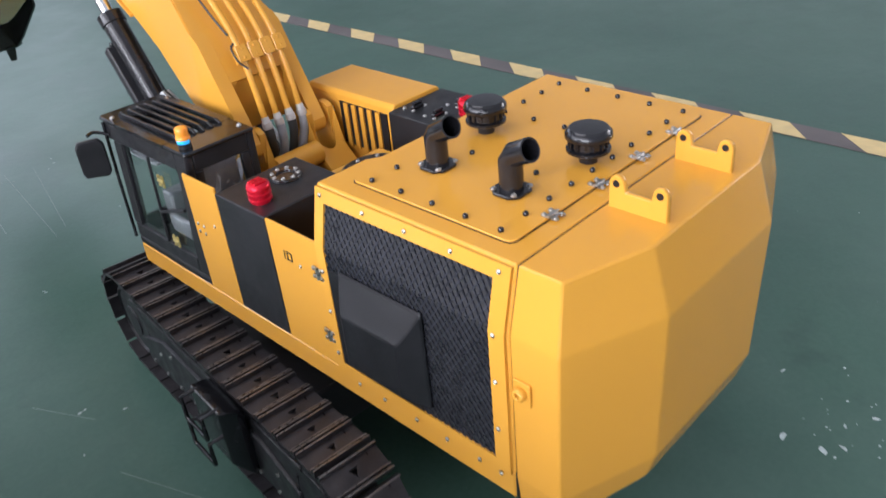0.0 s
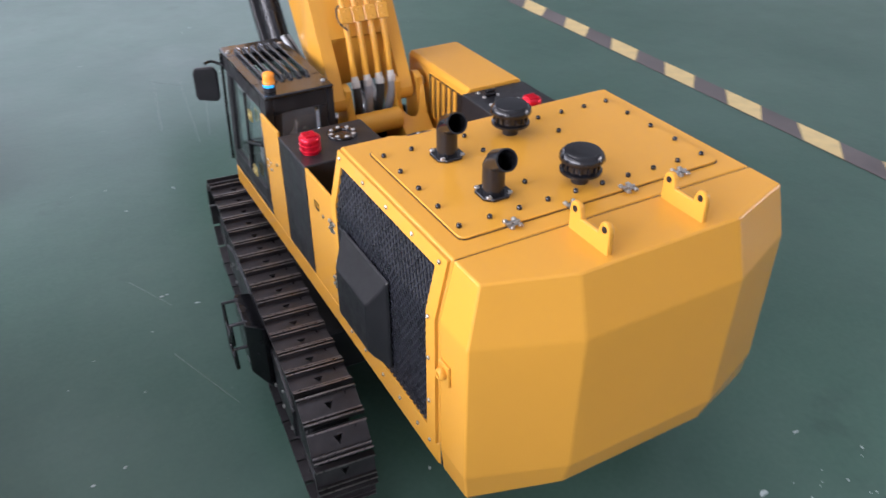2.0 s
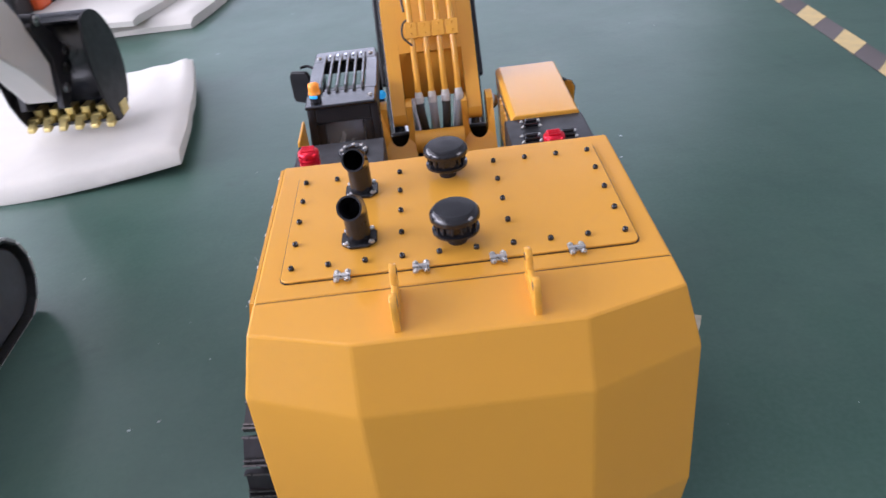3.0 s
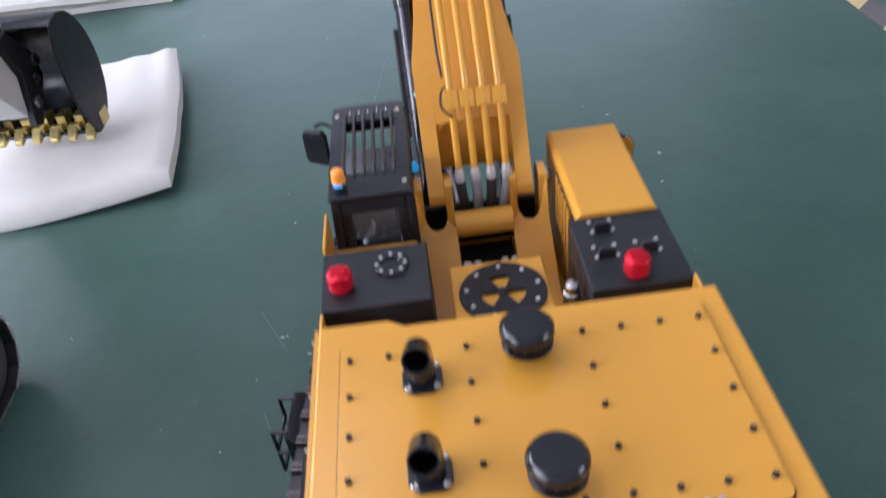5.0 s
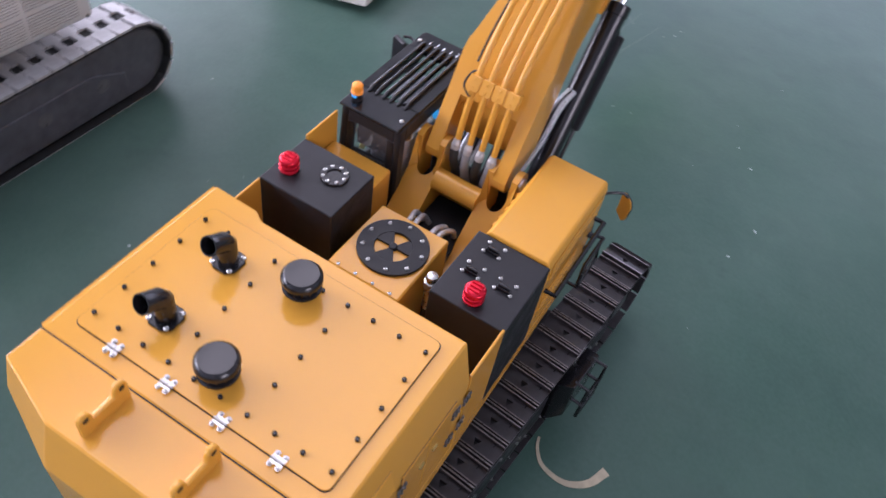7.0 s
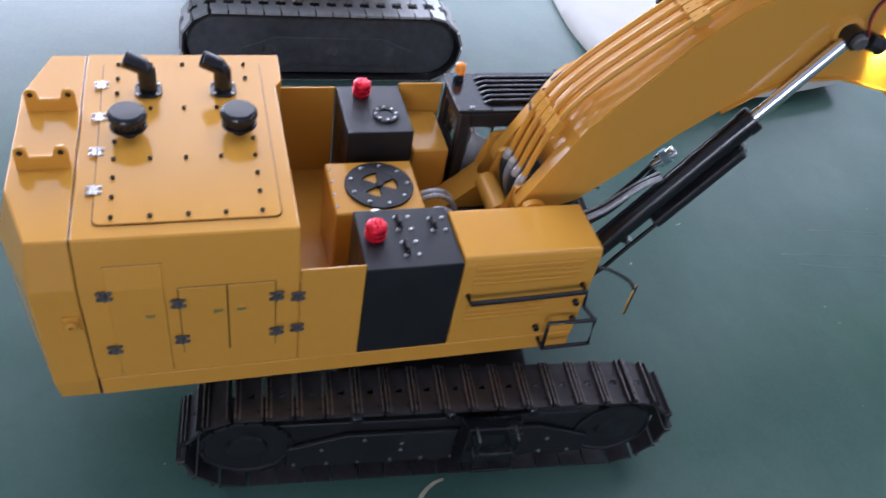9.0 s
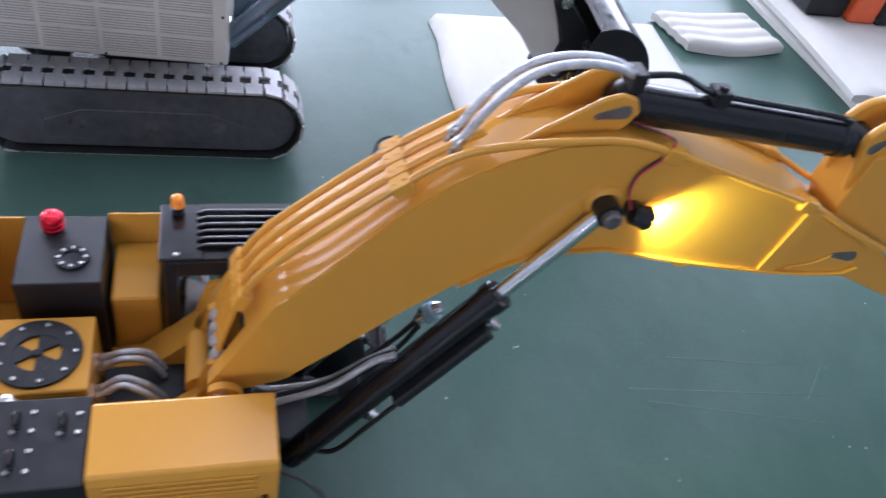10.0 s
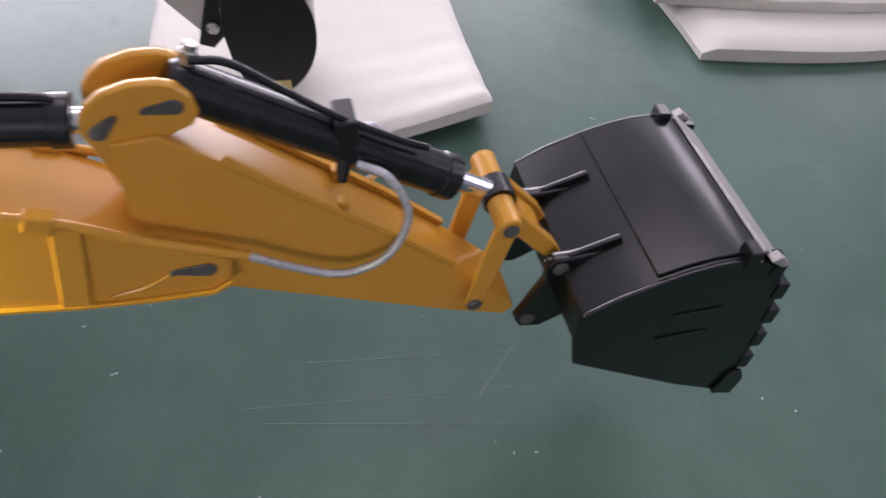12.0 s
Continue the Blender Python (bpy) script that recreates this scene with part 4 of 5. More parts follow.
def keeper(s, x, a, b, r):
    """A flat tear-shaped keeper plate with a round pin head, lying on a cheek at x."""
    a, b = Vector(a), Vector(b)
    d = (b - a).normalized()
    n = Vector((-d.y, d.x))
    pts = [a - d * r * math.cos(t) + n * r * math.sin(t) for t in [radians(k) for k in range(-90, 91, 20)]] + [b + n * r * 0.42, b + d * r * 0.3 + n * r * 0.2, b + d * r * 0.3 - n * r * 0.2, b - n * r * 0.42]
    bm = prism(B(), [(p.x, p.y) for p in pts], "x", s * x, s * (x + 0.0012))
    return lathe(soft(bm, 0.0004), (s * (x + 0.0011), b.x, b.y), (s, 0, 0), ((0, r * 0.38), (0.0012, r * 0.34), (0.0015, r * 0.15)), 10)


ST = ((0.4300, 0.3540, 0.4420, 0.2800, 0.0500), (0.4560, 0.3925, 0.4640, 0.2900, 0.0503), (0.4900, 0.4220, 0.5020, 0.3140, 0.0445), (0.5380, 0.4690, 0.5580, 0.3560, 0.0370), (0.5780, 0.5030, 0.6000, 0.3880, 0.0360),
      (0.6130, 0.5230, 0.6340, 0.4110, 0.0360), (0.6540, 0.5390, 0.6690, 0.4260, 0.0360), (0.7030, 0.5430, 0.7260, 0.4290, 0.0360), (0.7530, 0.5310, 0.7990, 0.4120, 0.0360), (0.8290, 0.5045, 0.8500, 0.4030, 0.0360),
      (0.9080, 0.4785, 0.9070, 0.3940, 0.0360), (0.9500, 0.4520, 0.9550, 0.3895, 0.0360), (0.9900, 0.4320, 0.9960, 0.3880, 0.0360), (1.0130, 0.4180, 1.0100, 0.3960, 0.0350))
bm = B()
TOPW = (0.0495, 0.0503, 0.0430)
loft(bm, [[(-w, yb, zb), (w, yb, zb), (u, yt, zt), (-u, yt, zt)] for (yt, zt, yb, zb, w), u in zip(ST, TOPW + tuple(r[4] for r in ST[3:]))])
bm.normal_update()
es = [e for e in bm.edges if len(e.link_faces) == 2 and e.calc_face_angle(0) > radians(50)]
bmesh.ops.bevel(bm, geom=es, offset=0.0014, segments=2, affect="EDGES")
boom = part("boom", bm, YEL, exc)
for s in (-1, 1):
    foot = [(0.4558, 0.3925), (0.4448, 0.3830), (0.4125, 0.3220), (0.3920, 0.2830)] + [(0.4040 + 0.0125 * math.cos(radians(t)), 0.2780 + 0.0125 * math.sin(radians(t))) for t in range(165, 286, 20)] + [(0.4250, 0.2760), (0.4548, 0.2850), (0.4638, 0.2900)]
    part("boom_foot", prism(B(), foot, "x", s * 0.0350, s * 0.0505), YEL, boom)
bm = prism(B(), [(0.4558, 0.3922), (0.4448, 0.3828), (0.4235, 0.3430), (0.4275, 0.3400), (0.4447, 0.3720)], "x", -0.0349, 0.0349)
for s in (-1, 1):
    prism(bm, [(s * 0.0349, 0.3425), (s * 0.0349, 0.3240), (s * 0.0325, 0.3330), (s * 0.0270, 0.3425)], "y", 0.4245, 0.4285)
part("rear_web", bm, YEL, boom)
# lower flange line and plates on the boom's flanks
for s in (-1, 1):
    x0, x1 = sorted((s * 0.0361, s * 0.0402))
    part("boom_flange", loft(B(), [[(x0, a[2], a[3]), (x1, a[2], a[3]), (x1, a[2], a[3] + 0.0024), (x0, a[2], a[3] + 0.0024)] for a in ST[4:]]), YEL, boom)
    part("flange_tab", soft(prism(B(), [(0.797, 0.4125), (0.800, 0.4085), (0.808, 0.4065), (0.815, 0.4075), (0.818, 0.4125)], "x", s * 0.0362, s * 0.0400), 0.0008), YEL, boom)
    part("doubler_plate", soft(prism(B(), [(0.893, 0.396), (0.913, 0.394), (0.927, 0.470), (0.909, 0.476)], "x", s * 0.0361, s * 0.0392), 0.0012), YEL, boom)
    part("weld_bead", tube(B(), [(s * 0.0368, 0.925, 0.3965), (s * 0.0368, 0.931, 0.4005), (s * 0.0368, 0.952, 0.4045), (s * 0.0368, 0.970, 0.4140)], 0.0018, 6), YEL, boom)
    part("end_pin", keeper(s, 0.036, (0.995, 0.4120), (0.972, 0.4145), 0.0065), DULL, boom)
    part("pin_boss", lathe(B(), (s * 0.036, 0.704, 0.485), (s, 0, 0), ((0, 0.018), (0.004, 0.0165), (0.005, 0.0135), (0.0065, 0.0125)), 22), YEL, boom)

# pipes, clamps, hoses
PALE = mat("pale_cast_nut", (0.42, 0.40, 0.38), 0.42, metal=0.3, var=0.2, scale=200)
PX = (-0.0185, -0.0035, 0.0115, 0.0265)
for i, x in enumerate(PX):
    up = [(x, 0.4020, 0.3030), (x, 0.4080, 0.3300), (x, 0.4170, 0.3600), (x, 0.4300, 0.3880), (x, 0.4480, 0.4110), (x, 0.4740, 0.4370), (x, 0.5350, 0.4905), (x, 0.5750, 0.5200)]
    if i in (0, 3):
        s = -1 if i == 0 else 1
        up += [(x * 0.5 + s * 0.017, 0.6100, 0.5330), (s * 0.0350, 0.6540, 0.5425), (s * 0.0365, 0.7030, 0.5450), (s * 0.0365, 0.7530, 0.5330), (s * 0.0365, 0.8290, 0.5070), (s * 0.0370, 0.9080, 0.4800), (s * 0.0395, 0.9600, 0.4540), (s * 0.0395, 1.0250, 0.4230)]
    else:
        up += [(x, 0.5980, 0.5330)]
    p = part("boom_pipe", tube(B(), up, 0.0034, 10, 5), YEL, boom)
    part("pipe_nut", lathe(B(), (x, 0.3985, 0.2915), (0, 0.25, 0.97), ((0, 0.0046), (0.001, 0.0054), (0.007, 0.0054), (0.008, 0.0046), (0.013, 0.0040)), 8), PALE, boom)
    part("feed_hose", tube(B(), [(x, 0.3985, 0.2920), (x * 0.96, 0.3975, 0.2800), (x * 0.85, 0.4010, 0.2620), (x * 0.75, 0.4100, 0.2400), (x * 0.7, 0.4150, 0.2250)], 0.0050, 10, 4), GREY if i in (1, 3) else RUB, boom)
    if i in (1, 2):
        part("lift_hose", tube(B(), [(x, 0.5810, 0.5240), (x, 0.5960, 0.5530), (x * 0.9, 0.6160, 0.5770), (x * 0.8, 0.6370, 0.5890), (x * 0.7, 0.6640, 0.5930), (x * 0.6, 0.6890, 0.5900), (x * 0.5, 0.7080, 0.5830)], 0.0036, 12), HOSE, boom)
        part("hose_nut", lathe(B(), (x, 0.5740, 0.5130), (0, 0.50, 0.87), ((0, 0.0056), (0.009, 0.0056), (0.010, 0.0048), (0.016, 0.0046)), 8), STL, boom)
    else:
        s = -1 if i == 0 else 1
        part("bucket_hose", tube(B(), [(s * 0.0395, 1.0250, 0.4230), (s * 0.0395, 1.0560, 0.4030), (s * 0.0410, 1.0900, 0.3900), (s * 0.0410, 1.1230, 0.4020), (s * 0.0370, 1.1400, 0.4370), (s * 0.0280, 1.1280, 0.4680), (s * 0.0180, 1.1080, 0.4760)], 0.0032, 10), HOSE, boom)
for (ya, za), (yb, zb) in (((0.4160, 0.3600), (0.4240, 0.3770)), ((0.5280, 0.4850), (0.5460, 0.4985))):
    d = Vector((0, yb - ya, zb - za)).normalized()
    nrm = Vector((0, -d.z, d.y))
    bm = B()
    c0 = Vector((0, (ya + yb) / 2, (za + zb) / 2))
    for x in PX:
        q = c0 + Vector((x, 0, 0))
        w = 0.0066
        corners = [q + Vector((-w, 0, 0)) - nrm * 0.006, q + Vector((w, 0, 0)) - nrm * 0.006, q + Vector((w, 0, 0)) + nrm * 0.0048, q + Vector((-w, 0, 0)) + nrm * 0.0048]
        loft(bm, [[c - d * 0.0085 for c in corners], [c + d * 0.0085 for c in corners]])
        for t in (-0.0045, 0.0045):
            cyl(bm, q + d * t + nrm * 0.0047, q + d * t + nrm * 0.0058, 0.0016, 8)
    corners = [c0 + Vector((PX[0] - 0.006, 0, 0)) - nrm * 0.0062, c0 + Vector((PX[3] + 0.006, 0, 0)) - nrm * 0.0062, c0 + Vector((PX[3] + 0.006, 0, 0)) + nrm * 0.0036, c0 + Vector((PX[0] - 0.006, 0, 0)) + nrm * 0.0036]
    loft(bm, [[c - d * 0.0075 for c in corners], [c + d * 0.0075 for c in corners]])
    part("pipe_clamp", soft(bm, 0.0005), YEL, boom, "yellow block clamp over four pipes")
    part("wire_loom", tube(B(), [c0 + Vector((-0.019, 0, 0)) - d * 0.016 + nrm * 0.002, c0 + Vector((-0.027, 0, 0)) - d * 0.008 + nrm * 0.005, c0 + Vector((-0.0285, 0, 0)) + nrm * 0.004, c0 + Vector((-0.026, 0, 0)) + d * 0.009, c0 + Vector((-0.020, 0, 0)) + d * 0.013], 0.0011, 6), RUB, boom)
part("wire_loom", tube(B(), [(-0.0245, 0.428, 0.388), (-0.0260, 0.452, 0.409), (-0.0255, 0.50, 0.450), (-0.0260, 0.53, 0.475)], 0.0012, 6), RUB, boom)

for s in (-1, 1):
    for y, z, dz in ((0.748, 0.5345, -0.27), (0.905, 0.4815, -0.36)):
        bm = soft(box(B(), -0.0055, 0.0055, -0.009, 0.009, -0.0085, 0.0050), 0.0010)
        bm.transform(Matrix.Translation((s * 0.0360, y, z)) @ Matrix.Rotation(math.atan(dz), 4, "X"))
        part("pipe_clip", bm, YEL, boom)

# arm cylinder on its bracket
bm = B()
for s in (-1, 1):
    prism(bm, [(0.6050, 0.5150), (0.6400, 0.5420), (0.6820, 0.5710), (0.6950, 0.5755), (0.7080, 0.5720), (0.7140, 0.5600), (0.7080, 0.5480), (0.7000, 0.5400), (0.6600, 0.5360)], "x", s * 0.0155, s * 0.0205)
part("arm_cylinder_bracket", soft(bm, 0.0012), YEL, boom)
for s in (-1, 1):
    part("bracket_pin", keeper(s, 0.0205, (0.7005, 0.5605), (0.6790, 0.5560), 0.0062), DULL, boom)


def ram(root, a, b, split, r, rr, name, collar=True):
    """A hydraulic cylinder from a to b, barrel up to the share split of its length, then the rod with an eye."""
    a, b = Vector(a), Vector(b)
    d = (b - a)
    L = d.length
    d.normalize()
    bm = lathe(B(), a, d, ((-0.004, r * 0.7), (0.0, r * 0.92), (0.004, r), (L * split - 0.014, r), (L * split - 0.013, r * 1.10), (L * split - 0.001, r * 1.10), (L * split, r * 0.95)), 26)
    ob = part(name, bm, BLKG, root)
    bm = cyl(B(), a + d * L * split, b - d * rr * 0.8, rr, 18)
    part("piston_rod", bm, CHR, ob)
    part("rod_eye", lathe(B(), b - Vector((rr * 1.25, 0, 0)), (1, 0, 0), ((0, rr * 1.35), (0.0, rr * 1.6), (rr * 2.5, rr * 1.6), (rr * 2.5, rr * 1.35)), 20), BLKG, ob)
    return ob


arm = ram(exc, (0, 0.700, 0.5580), (0, 0.9550, 0.5245), 0.93, 0.0165, 0.0085, "arm_cylinder")
part("feed_pipe", tube(B(), [(0.004, 0.712, 0.583), (0.004, 0.745, 0.584), (0.004, 0.775, 0.572), (0.004, 0.80, 0.5665), (0.004, 0.92, 0.5500), (0.004, 0.925, 0.540)], 0.0028, 8), BLKG, arm)
bm = soft(box(B(), -0.007, 0.011, 0.783, 0.797, 0.560, 0.573), 0.001)
lathe(bm, (0.004, 0.79, 0.571), (0, 0, 1), ((0, 0.004), (0.006, 0.004)), 8)
part("pipe_block", bm, BLK, arm)
part("banjo_fitting", soft(box(B(), -0.008, 0.012, 0.7045, 0.716, 0.571, 0.5875), 0.001), BLK, arm)

# stick
bm = B()
prism(bm, [(0.9545, 0.4630), (0.9950, 0.3800), (1.1820, 0.2970), (1.2280, 0.2800), (1.2380, 0.2860), (1.2350, 0.2990), (1.1790, 0.3580), (1.1280, 0.4060), (0.9860, 0.5250), (0.9580, 0.5230)], "x", -0.0245, 0.0245)
stick = part("stick", soft(bm, 0.0014), YEL, exc)
bm = B()
for s in (-1, 1):
    prism(bm, [(0.9480, 0.5140), (0.9430, 0.5290), (0.9440, 0.5400), (0.9500, 0.5490), (0.9600, 0.5565), (0.9770, 0.5610), (0.9930, 0.5605), (1.0030, 0.5570), (1.0110, 0.5480), (1.0135, 0.5360), (1.0080, 0.5270), (0.9900, 0.5200), (0.9850, 0.4700), (0.9600, 0.4600)], "x", s * 0.0115, s * 0.0200)
part("stick_ear", soft(bm, 0.0012), YEL, stick)
for s in (-1, 1):
    for a, b in (((0.9530, 0.5300), (0.9640, 0.5400)), ((1.0000, 0.5430), (0.9820, 0.5425))):
        part("ear_pin", keeper(s, 0.0200, a, b, 0.0056), DULL, stick)
    part("stick_flange", prism(B(), [(1.020, 0.4975), (1.128, 0.4070), (1.1790, 0.3590), (1.1820, 0.3620), (1.1310, 0.4105), (1.0230, 0.5005)], "x", s * 0.0200, s * 0.0265), YEL, stick)
    part("pipe_guard", soft(box(B(), min(s * 0.012, s * 0.022), max(s * 0.012, s * 0.022), 1.092, 1.100, 0.432, 0.444), 0.001), YEL, stick)
bkt_ram = ram(exc, (0, 0.9990, 0.5480), (0, 1.2190, 0.4085), 0.83, 0.0165, 0.0085, "bucket_cylinder")
part("feed_pipe", tube(B(), [(0.005, 1.012, 0.5640), (0.006, 1.035, 0.5600), (0.008, 1.065, 0.5370), (0.010, 1.098, 0.5120), (0.010, 1.14, 0.485), (0.009, 1.160, 0.474)], 0.0028, 8), BLKG, bkt_ram)
bm = soft(box(B(), -0.012, 0.016, 1.096, 1.110, 0.488, 0.510), 0.0012)
lathe(bm, (0.012, 1.100, 0.478), (0.3, -0.2, -1), ((0, 0.005), (0.012, 0.005), (0.012, 0.0038), (0.018, 0.0038)), 10)
part("pipe_block", bm, BLK, bkt_ram)
part("banjo_fitting", lathe(B(), (0.0, 1.012, 0.5600), (0, 0.3, 1), ((0, 0.006), (0.008, 0.006), (0.009, 0.0045), (0.013, 0.0045)), 8), STL, bkt_ram)

# bucket linkage
for s in (-1, 1):
    bm = B()
    d = (Vector((0, 1.2185, 0.4085)) - Vector((0, 1.1965, 0.3185))).normalized()
    n = Vector((0, -d.z, d.y))
    a, b = Vector((0, 1.1965, 0.3185)), Vector((0, 1.2185, 0.4085))
    pts = [a - d * 0.009 - n * 0.005, a - d * 0.009 + n * 0.005, a + n * 0.0085, b + n * 0.009, b + d * 0.010 + n * 0.005, b + d * 0.010 - n * 0.005, b - n * 0.009, a - n * 0.0085]
    prism(bm, [(p.y, p.z) for p in pts], "x", s * 0.0310, s * 0.0375)
    part("side_link", soft(bm, 0.001), YEL, exc)
bm = cyl(B(), (-0.0420, 1.2185, 0.4085), (-0.0105, 1.2185, 0.4085), 0.0105, 22)
cyl(bm, (0.0105, 1.2185, 0.4085), (0.0420, 1.2185, 0.4085), 0.0105, 22)
a, b = Vector((0, 1.2185, 0.4085)), Vector((0, 1.2655, 0.3555))
d = (b - a).normalized()
n = Vector((0, -d.z, d.y))
for s in (-1, 1):
    prism(bm, [((a + d * p + n * q).y, (a + d * p + n * q).z) for p, q in ((-0.004, -0.008), (0.004, 0.0085), (0.062, 0.0075), (0.078, 0.004), (0.078, -0.004), (0.066, -0.0085))], "x", s * 0.0160, s * 0.0260)
prism(bm, [((a + d * p + n * q).y, (a + d * p + n * q).z) for p, q in ((0.030, -0.004), (0.030, 0.004), (0.055, 0.004), (0.055, -0.004))], "x", -0.016, 0.016)
hl = part("h_link", soft(bm, 0.0012), YEL, exc)
for y, z, w in ((1.2185, 0.4085, 0.042), (1.1965, 0.3185, 0.0375), (1.2440, 0.2940, 0.0440), (1.2655, 0.3555, 0.0440)):
    for s in (-1, 1):
        part("link_pin", lathe(B(), (s * w, y, z), (s, 0, 0), ((0, 0.0066), (0.0010, 0.0066), (0.0014, 0.0056), (0.0010, 0.003), (0.0018, 0.0026)), 14), DULL, hl)

# bucket
BUCKET = mat("worn_black_bucket_paint", (0.008, 0.008, 0.009), 0.22, var=0.05, scale=30, rvar=0.02, bump=0.06, bscale=400)
BUCKET.node_tree.nodes["Principled BSDF"].inputs["IOR"].default_value = 1.55
OUT = [(1.2640, 0.3220), (1.2680, 0.3520), (1.2950, 0.3665), (1.3270, 0.3780), (1.3500, 0.3845), (1.3720, 0.3880), (1.3920, 0.3885), (1.4100, 0.3852), (1.4240, 0.3778), (1.4345, 0.3660), (1.4420, 0.3480), (1.4460, 0.3150), (1.4470, 0.2670), (1.4460, 0.2150), (1.4440, 0.1830)]
mid = Vector((1.34, 0.29))
INN = [tuple(Vector(p) + (mid - Vector(p)).normalized() * 0.005) for p in OUT]
bm = prism(B(), OUT + INN[::-1], "x", -0.089, 0.089)
bucket = part("bucket", soft(bm, 0.0006), BUCKET, exc, "glossy black digging bucket, curled")
for s in (-1, 1):
    part("side_plate", soft(prism(B(), [(p[0], p[1]) for p in OUT] + [(1.3810, 0.2160), (1.2700, 0.2860)], "x", s * 0.0885, s * 0.0925), 0.0008), BUCKET, bucket)
    part("bucket_ear", soft(prism(B(), [(1.2330, 0.2930), (1.2380, 0.2840), (1.2560, 0.2800), (1.2850, 0.2950), (1.2880, 0.3500), (1.3080, 0.3690), (1.2750, 0.3650), (1.2590, 0.3660), (1.2530, 0.3560), (1.2550, 0.3400), (1.2390, 0.3050)], "x", s * 0.0330, s * 0.0440), 0.0012), BUCKET, bucket)
    part("ear_rib", soft(prism(B(), [(1.2700, 0.3540), (1.3170, 0.3760), (1.3150, 0.3800), (1.2720, 0.3660)], "x", s * 0.0360, s * 0.0410), 0.0008), BUCKET, bucket)
    part("side_cutter", soft(prism(B(), [(1.4250, 0.1920), (1.4480, 0.1830), (1.4540, 0.2080), (1.4480, 0.2230), (1.4360, 0.2230)], "x", s * 0.0925, s * 0.0965), 0.0008), BUCKET, bucket)
    for y, z, l in ((1.372, 0.330, 0.022), (1.365, 0.300, 0.024)):
        part("wear_strip", soft(box(B(), min(s * 0.0925, s * 0.0942), max(s * 0.0925, s * 0.0942), y - l, y + l, z, z + 0.003), 0.0006), BUCKET, bucket)
    for i, (y, z) in enumerate(((1.404, 0.388), (1.432, 0.371), (1.445, 0.340), (1.4490, 0.305), (1.4500, 0.270), (1.4490, 0.236))):
        part("heel_shroud", soft(prism(B(), [(y - 0.008, z - 0.009), (y + 0.004, z - 0.011), (y + 0.006, z + 0.008), (y - 0.006, z + 0.010)], "x", s * 0.078, s * 0.0945), 0.0012), BUCKET, bucket)
part("wear_plate", soft(prism(B(), [(1.4150, 0.3868), (1.4340, 0.3715), (1.4362, 0.3737), (1.4168, 0.3892)], "x", -0.085, 0.085), 0.0005), PALE, bucket, "pale worn edge strip")
part("wear_plate", soft(prism(B(), [(1.4380, 0.3655), (1.4450, 0.3480), (1.4475, 0.3488), (1.4402, 0.3672)], "x", -0.085, 0.085), 0.0005), BUCKET, bucket)
roll = [Vector(p) for p in OUT[3:10]]
outer = [p + (p - mid).normalized() * 0.0030 for p in roll]
part("rolled_plate", soft(prism(B(), [tuple(p) for p in roll[:-1]] + [tuple(p) for p in outer[-2::-1]], "x", -0.0855, 0.0855), 0.0008), BUCKET, bucket)
for s in (-1, 1):
    # on the far corner the pale plate stands for a highlight on dark paint
    part("corner_wear_plate", soft(prism(B(), [(1.4180, 0.3850), (1.4310, 0.3760), (1.4385, 0.3770), (1.4260, 0.3890)], "x", s * 0.0860, s * 0.0955), 0.0008), PALE, bucket, "scuffed pale corner plate, the far one a painted highlight")
for k in range(5):
    x = -0.076 + k * 0.038
    bm = B()
    loft(bm, [[(x - 0.009, 1.436, 0.190), (x + 0.009, 1.436, 0.190), (x + 0.009, 1.4500, 0.190), (x - 0.009, 1.4500, 0.190)], [(x - 0.006, 1.444, 0.160), (x + 0.006, 1.444, 0.160), (x + 0.006, 1.448, 0.160), (x - 0.006, 1.448, 0.160)]])
    part("tooth", soft(bm, 0.001), BUCKET, bucket)

